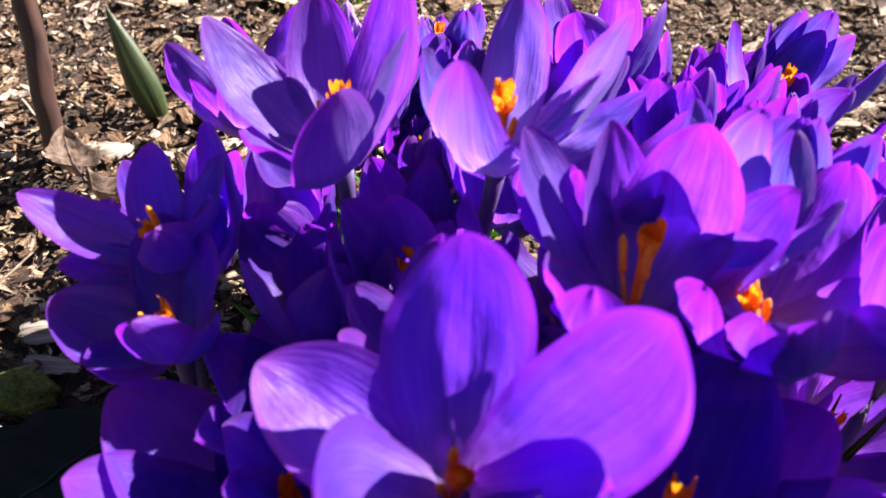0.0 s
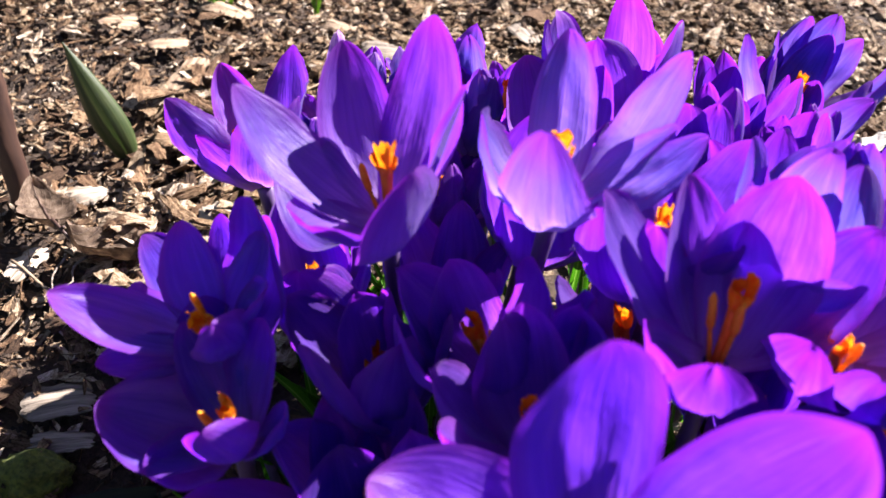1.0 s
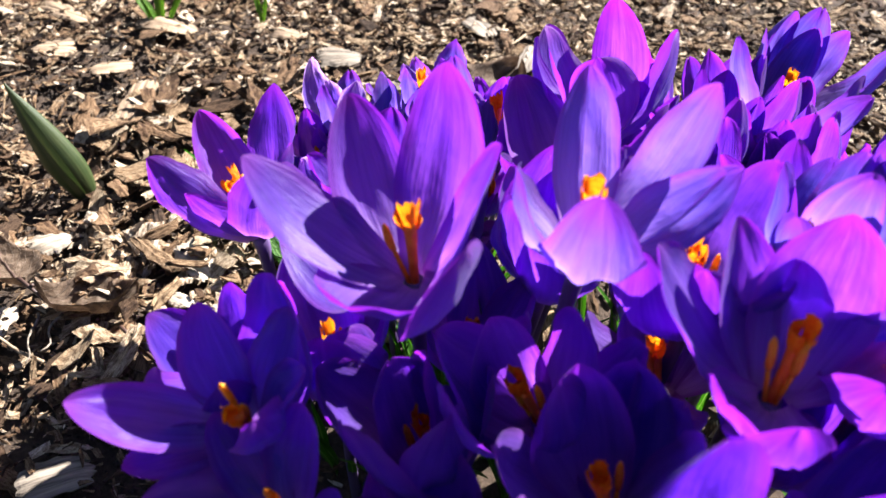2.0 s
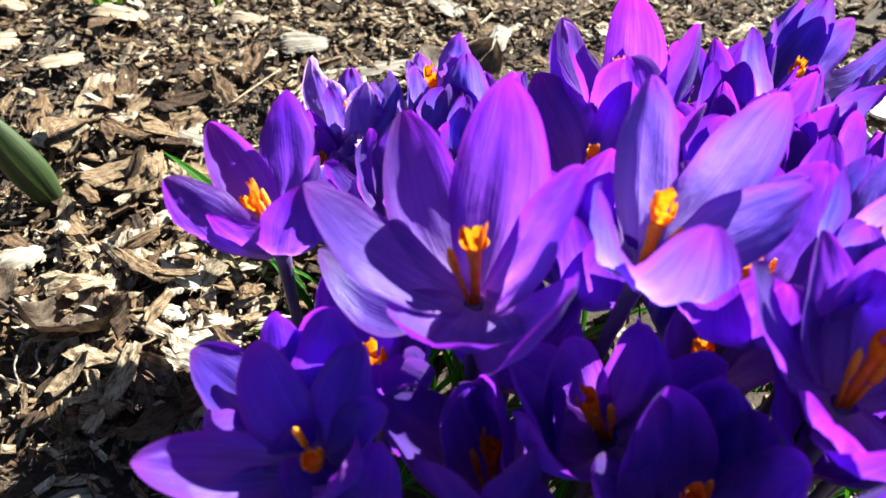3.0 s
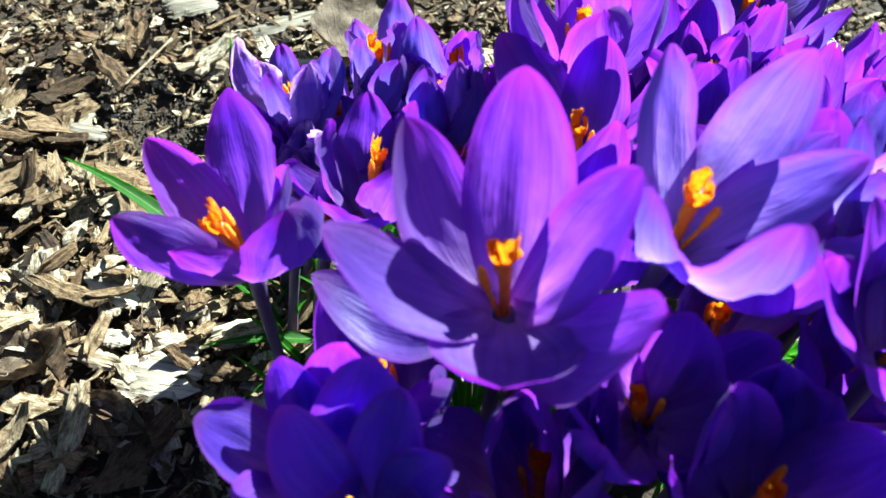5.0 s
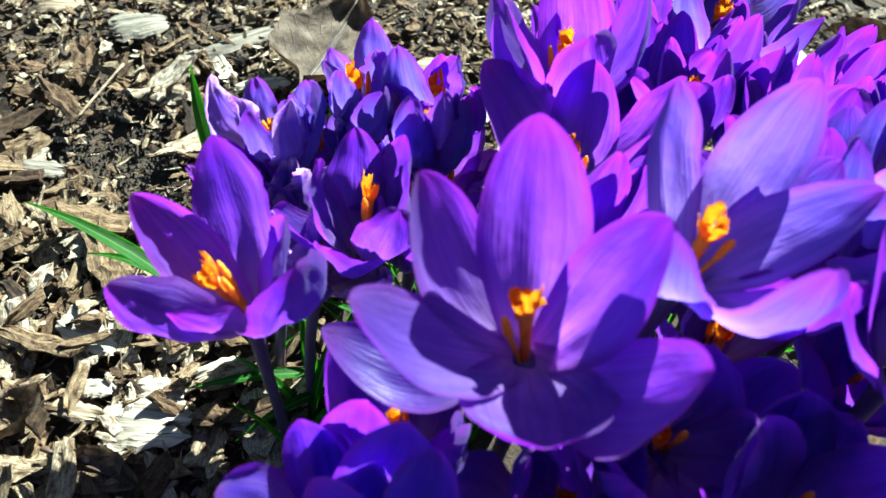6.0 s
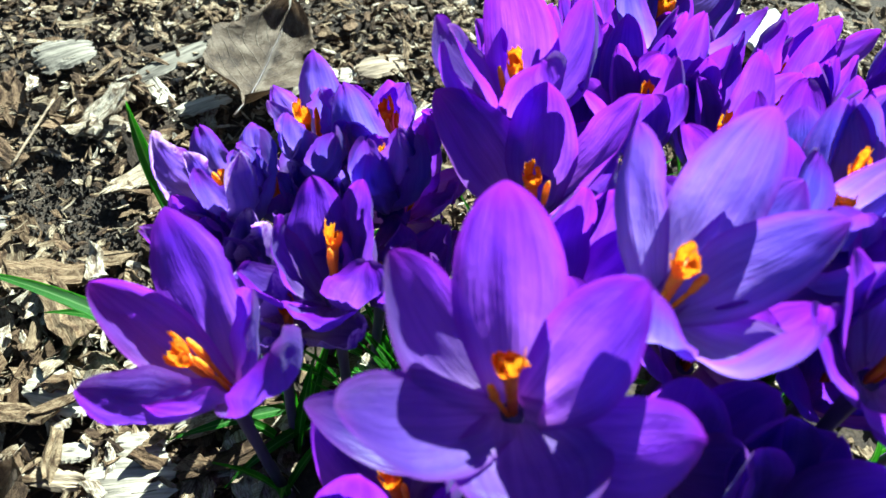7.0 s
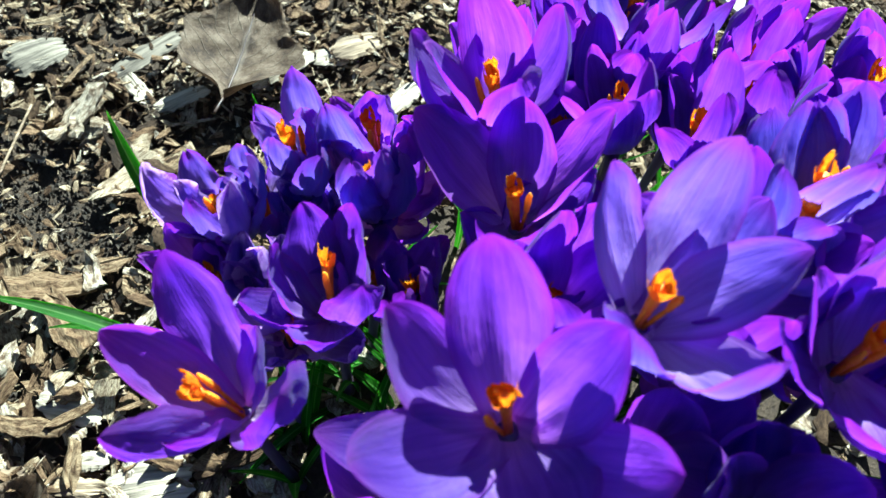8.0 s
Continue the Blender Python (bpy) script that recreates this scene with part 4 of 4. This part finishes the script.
crocus((10.60, 5.60, 6.60), (10.41, 5.61, 8.50),
       [(166, 73, 3.46), (-128, 55, 3.52), (-81, 57, 3.74), (-7, 77, 3.86), (48, 54, 3.54), (111, 61, 3.36), (195, 81, 3.04), (-52, 63, 3.64), (86, 63, 3.41)], label="half-open violet crocus with narrow upright petals, crowded by others", width=0.37, cup=0.5, curl=0.16, ripple=1.3)
# three crocuses added outside the view to keep sun off their neighbours
crocus((11.00, -4.60, 9.00), (11.13, -4.55, 11.00),
       [(-128, 45, 3.92), (-62, 65, 4.06), (-5, 48, 3.85), (69, 53, 3.71), (112, 58, 3.73), (-175, 57, 3.89)], label="unseen open violet crocus added to shade the edge of the clump")
crocus((10.40, -7.00, 9.60), (10.28, -7.00, 11.60),
       [(-107, 53, 3.93), (-59, 48, 3.97), (24, 49, 3.62), (68, 53, 4.08), (138, 59, 4.04), (-176, 54, 4.08)], label="unseen open violet crocus added to shade the edge of the clump")
crocus((16.00, -5.60, 8.00), (16.19, -5.65, 10.00),
       [(-31, 60, 3.82), (8, 65, 3.83), (70, 43, 3.99), (142, 43, 3.66), (-155, 57, 3.91), (-111, 43, 3.77)], label="unseen open violet crocus added to shade the edge of the clump")
crocus((-1.00, 6.60, 5.50), (-1.12, 6.62, 7.10),
       [(-63, 62, 2.72), (7, 65, 3.00), (46, 61, 2.89), (130, 41, 2.89), (157, 55, 3.00), (-112, 41, 2.66), (30, 54, 2.34), (144, 59, 2.57)], label="small half-open violet crocus with crinkled petal edges", width=0.40, cup=0.65, curl=0.2, ripple=3.0, mat=FRAYED_PETAL)
crocus((1.50, 7.10, 5.60), (1.61, 7.00, 7.20),
       [(111, 73, 2.65), (174, 64, 2.51), (-102, 78, 2.62), (-75, 73, 2.42), (0, 61, 2.71), (60, 60, 3.27), (85, 68, 2.70), (25, 50, 2.10)], label="small half-open violet crocus with crinkled petal edges", width=0.40, cup=0.65, curl=0.2, ripple=3.0, mat=FRAYED_PETAL)
crocus((-1.00, 8.00, 5.40), (-1.09, 7.97, 7.00),
       [(-137, 40, 2.61), (-73, 50, 2.66), (12, 72, 2.43), (50, 54, 2.73), (131, 53, 2.57), (-168, 60, 2.93), (43, 81, 2.40), (93, 58, 2.71)], label="small half-open violet crocus with crinkled petal edges", width=0.40, cup=0.65, curl=0.2, ripple=3.0)
crocus((1.40, 8.90, 5.60), (1.42, 8.92, 7.20),
       [(151, 48, 2.79), (-155, 63, 2.64), (-108, 48, 2.62), (-59, 53, 3.09), (8, 52, 2.42), (82, 74, 2.82), (176, 54, 2.43), (117, 77, 2.30)], label="small half-open violet crocus with crinkled petal edges", width=0.40, cup=0.65, curl=0.2, ripple=3.0, mat=FRAYED_PETAL)
crocus((4.00, 6.60, 5.20), (3.91, 6.62, 6.80),
       [(62, 45, 2.71), (124, 43, 2.42), (-180, 43, 2.93), (-103, 47, 2.74), (-42, 48, 2.73), (18, 54, 2.67), (-58, 54, 2.56), (-146, 60, 2.42)], label="small half-open violet crocus with crinkled petal edges", width=0.40, cup=0.65, curl=0.2, ripple=3.0)
crocus((2.00, 5.20, 4.90), (1.93, 5.16, 6.50),
       [(138, 52, 2.88), (-130, 71, 2.65), (-84, 53, 2.78), (-22, 37, 2.87), (30, 59, 2.54), (118, 68, 2.45), (158, 70, 2.56), (-47, 49, 2.38)], label="small half-open violet crocus with crinkled petal edges", width=0.40, cup=0.65, curl=0.2, ripple=3.0)
crocus((-0.60, 5.60, 5.60), (-0.65, 5.45, 7.20),
       [(-13, 56, 3.20), (50, 44, 2.97), (95, 36, 2.76), (155, 65, 3.00), (-150, 56, 2.69), (-74, 39, 3.00), (-31, 52, 2.30), (-124, 52, 2.15)], label="small half-open violet crocus with crinkled petal edges", width=0.40, cup=0.65, curl=0.2, ripple=3.0, mat=FRAYED_PETAL)
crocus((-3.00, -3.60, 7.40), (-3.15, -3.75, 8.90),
       [(172, 20, 2.75, 0.80, 0.45, 0.15, 0, 0.05), (-152, 14, 1.90, 0.75, 0.5, 0.2, 0, 0.08), (-106, 60, 2.40, 0.55, 0.6, 0.25), (-40, 55, 2.20), (60, 55, 2.60), (120, 40, 2.60)], label="broad-petalled dark violet crocus in the shade of the clump", frill=0.0019, mat=SHADE_PETAL)


# ---- leaves and shoots ----
def leaf_tuft(label, leaves, mat=None, category="leaf", name="crocus_leaves"):
    """Leaves that spring from one corm."""
    foot = Vector(leaves[0][0][0]) * CM
    tuft = new(name)
    tuft.location = foot
    tagged(tuft, label, category)
    for points, width, *more in leaves:
        bm = blade_bmesh([Vector(p) - foot / CM for p in points], width, *more)
        part("leaf", bm, mat or GREEN, tuft)
    return tuft


leaf_tuft("narrow green crocus leaves with a white midrib, arching over the mulch",
          [(((-1.6, 8.0, -0.3), (-3.35, 11.2, 2.2), (-5.47, 14.35, 3.15)), 0.52), (((-1.4, 8.2, -0.3), (-2.9, 11.0, 1.3), (-4.6, 13.0, 1.5)), 0.40)])
leaf_tuft("upright narrow green crocus leaf beside the clump",
          [(((0.3, 13.0, -0.3), (0.6, 15.2, 1.95), (1.03, 16.68, 4.03)), 0.52)])
leaf_tuft("short green crocus leaf in front of the dead leaf",
          [(((4.6, 13.0, -0.3), (5.3, 14.4, 0.9), (5.76, 15.5, 2.13)), 0.36)])
leaf_tuft("dark narrow leaves lying low in the shade of the clump",
          [(((0.4, 5.6, -0.3), (-1.6, 6.3, 0.9), (-4.0, 7.6, 0.5)), 0.40), (((0.2, 5.2, -0.3), (-1.5, 5.3, 0.8), (-3.6, 5.4, 0.4)), 0.34)])


def stand(label, x, y, count, tall, seed):
    """A stand of crocus leaves rising among the stems."""
    rng = random.Random(seed)
    leaves = []
    for _ in range(count):
        a, reach, h = rng.uniform(0, 6.28), rng.uniform(0.4, 2.6), tall * rng.uniform(0.6, 1.1)
        foot = Vector((x + rng.uniform(-0.5, 0.5), y + rng.uniform(-0.5, 0.5), -0.4))
        tip = foot + Vector((math.cos(a) * reach, math.sin(a) * reach, h))
        leaves.append(((foot, foot.lerp(tip, 0.5) - Vector((math.cos(a), math.sin(a), 0)) * reach * 0.2, tip), rng.uniform(0.26, 0.42), 0.35, 9))
    return leaf_tuft(label, leaves)


for k, (x, y, n, tall) in enumerate(((-0.4, 3.2, 4, 4.4), (0.9, 3.6, 6, 4.6), (-1.2, 5.0, 3, 3.4), (1.8, 1.8, 6, 5.0), (2.4, 5.2, 6, 4.6), (-2.0, 1.8, 3, 3.4), (4.2, 0.2, 5, 5.5), (-1.4, -2.2, 6, 4.5), (6.2, -3.0, 6, 6.0))):
    stand("dark green crocus leaves with white midribs, standing between the flower stems", x, y, n, tall, 70 + k)


# ---- shoots and litter round the clump ----
def shoot_bmesh(height, width, lean):
    """A rolled spear of leaf, swollen in the middle, with an open seam and a drawn-out point."""
    bm = bmesh.new()
    uv = bm.loops.layers.uv.new("UVMap")
    rings, n, m = [], 18, 14
    for i in range(n + 1):
        u = i / n
        r = width * CM / 2 * (0.42 + 0.58 * math.sin(math.pi * min(1.0, u / 0.72)) ** 0.8 if u < 0.36 else (1 - ((u - 0.36) / 0.64) ** 1.5) ** 1.0)
        r = max(r, 0.0003)
        c = Vector(lean) * CM * u ** 1.25 + Vector((0, 0, height * CM * u))
        ring = []
        for k in range(m + 1):
            a = 6.9 * k / m - 1.9
            s = 1.0 + 0.10 * k / m
            ring.append(bm.verts.new(c + Vector((math.cos(a) * r * s, math.sin(a) * r * 0.62 * s, 0))))
        rings.append(ring)
    for i in range(n):
        for k in range(m):
            f = bm.faces.new((rings[i][k], rings[i][k + 1], rings[i + 1][k + 1], rings[i + 1][k]))
            for loop, (a, b) in zip(f.loops, ((i, k), (i, k + 1), (i + 1, k + 1), (i + 1, k))):
                loop[uv].uv = (b / m, a / n)
    return bm


shoot = part("tulip_shoot", shoot_bmesh(5.2, 1.5, (-1.6, 0.9, 0)), TULIP)
shoot.location = (-10.0 * CM, 16.6 * CM, -0.4 * CM)
tagged(shoot, "rolled grey-green tulip shoot with a reddish tip in the mulch", "shoot")

stem_rng = random.Random(4)
stem = part("plant_stem", rod_bmesh([Vector((0.0004 * i, 0.0016 * i, 0.011 * i - 0.006)) + Vector((0.0006 * math.sin(i * 1.7), 0, 0)) for i in range(16)], [0.0048 - 0.00005 * i for i in range(16)], 14, 0.03, stem_rng), STEM)
stem.location = (-13.5 * CM, 13.3 * CM, 0)
tagged(stem, "thick red-brown plant stem rising from the mulch", "stem")


def dry_leaf(name, label, x, y, z, length, width, turn, tilt, curl, seed, mat=None, lobes=0.22):
    """A dead leaf: an oval sheet with a midrib, puckered between its veins and curled at the rim."""
    rng = random.Random(seed)
    bm = bmesh.new()
    uv = bm.loops.layers.uv.new("UVMap")
    rows, cols, grid = 30, 16, []
    off = Vector((rng.uniform(0, 30), rng.uniform(0, 30), 0))
    for i in range(rows + 1):
        u = i / rows
        half = width * CM / 2 * max(0.03, math.sin(math.pi * u ** 0.85) ** 0.75 * min(1.0, u / 0.3) ** 0.5)
        row = []
        for j in range(cols + 1):
            s = 2 * j / cols - 1
            torn = 1 + lobes * (noise.noise(off + Vector((u * 5, 9 if s > 0 else 2, 0))) + 0.5 * noise.noise(off + Vector((u * 16, 4 if s > 0 else 7, 0))))
            px, py = (u - 0.5) * length * CM + lobes * 0.4 * CM * abs(s) * math.sin(u * 15), half * s * torn
            h = curl * CM * (abs(s) ** 2.2 * 0.7 + (2 * u - 1) ** 4 * 0.5) + 0.16 * CM * noise.noise(off + Vector((px * 90, py * 90, 1))) + 0.05 * CM * math.sin(u * 34 + abs(s) * 7) * (1 - abs(s))
            row.append(bm.verts.new((px, py, h)))
        grid.append(row)
    for i in range(rows):
        for j in range(cols):
            f = bm.faces.new((grid[i][j], grid[i][j + 1], grid[i + 1][j + 1], grid[i + 1][j]))
            for loop, (a, b) in zip(f.loops, ((i, j), (i, j + 1), (i + 1, j + 1), (i + 1, j))):
                loop[uv].uv = (b / cols, a / rows)
    rib = [row[cols // 2].co + Vector((0, 0, 0.0003)) for row in grid[::3]]
    rib.insert(0, rib[0] + (rib[0] - rib[1]) * 1.6)
    bmesh.ops.solidify(bm, geom=bm.faces[:], thickness=0.0003)
    leaf = part(name, bm, mat or DRY)
    part("midrib", rod_bmesh(rib, [0.0007 - 0.00005 * i for i in range(len(rib))], 6), STEM if mat is None else mat, leaf, "stiff midrib running out into the stalk")
    leaf.matrix_basis = pose(x * CM, y * CM, z * CM, tilt, 0, turn)
    return tagged(leaf, label, "dead leaf")


dry_leaf("dead_leaf", "large curled grey-brown dead leaf lying on the mulch", 7.5, 18.4, 1.0, 6.0, 4.6, 36, 6, 0.9, 1, lobes=0.3)
dry_leaf("dead_leaf", "crumpled brown dead leaf in the clump's shadow", -9.1, 9.2, 0.7, 3.4, 2.3, -14, -20, 1.0, 2)
dry_leaf("dead_leaf", "small brown dead leaf with a raised edge", -6.95, 6.5, 0.6, 2.4, 1.2, -55, 12, 0.5, 3)
dry_leaf("dead_leaf", "brown dead leaf standing on edge beside the bleached slabs", 29.9, 6.8, 1.0, 3.4, 1.8, -50, 24, 0.6, 6)
dry_leaf("dead_leaf", "reddish-brown withered leaf beside the stem", -12.0, 11.6, 0.8, 3.2, 2.0, 120, 15, 0.6, 4)

leaf_tuft("small tuft of fresh yellow-green shoots", [(((-7.2, 30.0, -0.3), (-7.9, 30.6, 1.4), (-8.6, 31.6, 2.4)), 0.5), (((-7.0, 30.0, -0.3), (-6.9, 30.8, 1.6), (-6.9, 31.6, 2.8)), 0.55),
           (((-6.8, 30.0, -0.3), (-5.9, 30.6, 1.2), (-4.9, 31.4, 1.9)), 0.5), (((-7.1, 29.9, -0.3), (-7.4, 30.2, 1.0), (-7.9, 30.4, 1.9)), 0.4)], FRESH, "shoot", "green_shoots")
leaf_tuft("tiny green sprig in the mulch", [(((-1.7, 30.0, -0.3), (-1.8, 30.4, 0.8), (-1.9, 31.0, 1.7)), 0.3), (((-1.6, 30.0, -0.3), (-1.4, 30.3, 0.6), (-1.2, 30.7, 1.2)), 0.25)], FRESH, "shoot", "green_sprig")
dry_leaf("dead_leaf", "dark leathery leaf lying flat near the front flowers", -7.7, -3.0, 1.2, 5.0, 4.2, 50, 6, 0.5, 11, LEATHERY)
for k, (x, y, size, turn) in enumerate(((26.4, 6.6, 3.2, 20), (26.6, 8.6, 3.0, 75), (25.4, 9.6, 2.2, 130), (24.6, 14.4, 2.4, 10), (27.5, 12.0, 2.8, 160))):
    slab_rng = random.Random(60 + k)
    p, f = chip_shape(slab_rng, size * CM, size * 0.55 * CM, 0.3 * CM)
    mesh = bpy.data.meshes.new("bark_slab")
    mesh.from_pydata(p, [], f)
    flat_map(mesh)
    mesh.materials.append(BLEACHED)
    slab = new("bark_slab", mesh)
    slab.matrix_basis = pose(x * CM, y * CM, 0.6 * CM, slab_rng.uniform(-8, 8), slab_rng.uniform(-8, 8), turn)
    tagged(slab, "large bleached slab of wood lying on the mulch", "wood slab", "bleached slabs")


# ---- a cushion of moss at the edge of the clump ----
def moss_bmesh(seed, wide, tall):
    rng = random.Random(seed)
    bm = bmesh.new()
    bmesh.ops.create_icosphere(bm, subdivisions=4, radius=1.0)
    off = Vector((rng.uniform(0, 40), rng.uniform(0, 40), 0))
    for v in bm.verts:
        n = v.co.normalized()
        r = 1 + 0.22 * noise.noise(off + n * 2.2) + 0.12 * noise.noise(off + n * 9) + 0.08 * rng.random()
        v.co = Vector((n.x * wide * r, n.y * wide * 0.7 * r, max(-0.3, n.z) * tall * r)) * CM
    return bm


moss = part("moss_cushion", moss_bmesh(3, 1.0, 0.9), MOSS)
moss.location = (-10.0 * CM, 0.6 * CM, 0.1 * CM)
tagged(moss, "small cushion of yellow-green moss on the damp mulch", "moss")


# ---- the larger flakes of wood that lie singly on the bed ----
def flake_bmesh(seed, length, width, thick):
    """A torn plate of wood along x: splintered ends, ragged sides, long grooves and a slight warp."""
    rng = random.Random(seed)
    off = Vector((rng.uniform(0, 90), rng.uniform(0, 90), 0))
    bm = bmesh.new()
    rows, cols = 16, 10
    warp, bend, skew = rng.uniform(-0.25, 0.25), rng.uniform(-0.10, 0.14), rng.uniform(-0.25, 0.25)
    top, low = [], []
    for i in range(rows + 1):
        u = i / rows - 0.5
        a, b = [], []
        for j in range(cols + 1):
            s = 2 * j / cols - 1
            ragged = 1 + 0.30 * noise.noise(off + Vector((u * 6, 5 * (s > 0), 0))) + 0.12 * noise.noise(off + Vector((u * 22, 3 * (s > 0), 2)))
            split = 1 + 0.20 * noise.noise(off + Vector((s * 3.5, 8 * (u > 0), 1))) + 0.10 * noise.noise(off + Vector((s * 11, 6 * (u > 0), 3)))
            x = length * CM * u * (split if abs(u) > 0.2 else 1 + (split - 1) * abs(u) * 5)
            y = width * CM * 0.5 * s * ragged * (1 - 0.35 * (2 * abs(u)) ** 4) + skew * width * CM * u
            h = (bend * length * (0.25 - u * u) + warp * width * u * s) * CM
            groove = thick * CM * (0.45 * noise.noise(off + Vector((u * 3, s * 3, 4))) + 0.14 * noise.noise(off + Vector((u * 5, s * 14, 5))))
            thin = 1 - 0.6 * max(abs(2 * u), abs(s)) ** 6
            a.append(bm.verts.new((x, y, h + thick * CM * thin + groove)))
            b.append(bm.verts.new((x, y, h)))
        top.append(a)
        low.append(b)
    for i in range(rows):
        for j in range(cols):
            bm.faces.new((top[i][j], top[i + 1][j], top[i + 1][j + 1], top[i][j + 1]))
            bm.faces.new((low[i][j], low[i][j + 1], low[i + 1][j + 1], low[i + 1][j]))
        bm.faces.new((top[i][0], low[i][0], low[i + 1][0], top[i + 1][0]))
        bm.faces.new((top[i][cols], top[i + 1][cols], low[i + 1][cols], low[i][cols]))
    for j in range(cols):
        bm.faces.new((top[0][j], top[0][j + 1], low[0][j + 1], low[0][j]))
        bm.faces.new((top[rows][j], low[rows][j], low[rows][j + 1], top[rows][j + 1]))
    bmesh.ops.recalc_face_normals(bm, faces=bm.faces[:])
    return bm


FLAKES = ((-5.4, 7.2, 2.3, 1.5, -35, PALE), (-5.5, 10.9, 2.0, 1.3, -55, PALE), (-4.7, 7.9, 1.3, 0.8, -38, PALE), (-6.1, 8.9, 0.9, 0.6, -46, PALE),
          (-6.9, 8.6, 1.6, 0.6, -50, TAN), (-2.1, 6.9, 1.0, 0.6, -38, TAN), (-2.9, 7.8, 1.5, 0.5, -4, PALE), (4.8, 21.5, 3.4, 1.0, -7, GREYED),
          (4.6, 18.8, 2.2, 0.9, -3, PALE), (1.8, 24.4, 2.2, 1.8, -11, GREYED), (-4.4, 18.6, 1.7, 0.8, -41, GREYED),
          (-0.3, 27.8, 2.0, 1.0, -33, TAN), (3.6, 20.4, 1.8, 0.7, -102, PALE), (-9.7, 2.9, 2.0, 1.3, 10, GREYED),
          (-9.3, 1.5, 1.7, 0.8, 5, GREYED), (-11.0, 13.4, 1.5, 1.0, 10, PALE), (-8.5, 10.3, 1.6, 1.0, 151, TAN), (-12.4, 9.6, 1.8, 1.0, 70, PALE))
scatter = random.Random(77)
FLAKES += tuple((scatter.uniform(-15, 16), scatter.uniform(22, 34), scatter.uniform(1.8, 3.0), scatter.uniform(0.9, 1.5), scatter.uniform(-90, 90), scatter.choice((TAN, TAN, PALE, GREYED))) for _ in range(9))
FLAKES += tuple((scatter.uniform(8, 24), scatter.uniform(12.5, 20), scatter.uniform(1.5, 2.4), scatter.uniform(0.8, 1.3), scatter.uniform(-90, 90), scatter.choice((TAN, PALE))) for _ in range(8))
for k, (x, y, length, width, turn, mat) in enumerate(FLAKES):
    flake = part("wood_chip", flake_bmesh(300 + k, length, width, 0.10), mat, ground)
    for face in flake.data.polygons:
        face.use_smooth = False
    tilt = random.Random(k)
    flake.matrix_basis = pose(x * CM, y * CM, (swell(x, y) + 0.72) * CM, tilt.uniform(-9, 9), tilt.uniform(-9, 9), turn)
twig_path = [Vector((-12.6 + 0.28 * i, 9.1 - 0.26 * i, 0.75 + 0.12 * math.sin(i))) * CM for i in range(9)]
twig = part("twig", rod_bmesh(twig_path, [0.0006] * 9, 6, 0.2, random.Random(2)), TAN)
tagged(twig, "thin dry twig lying on the mulch", "twig")
straw = part("straw", rod_bmesh([Vector((-2.6 + 0.34 * i, 19.7 + 0.27 * i, 0.85)) * CM for i in range(9)], [0.0005] * 9, 6, 0.1, random.Random(3)), TAN)
tagged(straw, "pale dry straw lying on the mulch", "straw")
for k, (ax, ay, bx, by) in enumerate(((-10.7, 9.1, -10.9, 7.0), (-10.0, 8.9, -10.4, 7.4))):
    fibre_path = [Vector((ax + (bx - ax) * i / 8 + 0.10 * math.sin(i * 1.1 + k), ay + (by - ay) * i / 8, 0.95 + 0.10 * math.sin(i * 0.8))) * CM for i in range(9)]
    fibre = part("dry_stalk", rod_bmesh(fibre_path, [0.0005 - 0.00003 * i for i in range(9)], 6, 0.2, random.Random(20 + k)), GREYED)
    tagged(fibre, "thin grey dry stalk lying beside the dead leaf", "stalk", "dry stalks by the leaf")
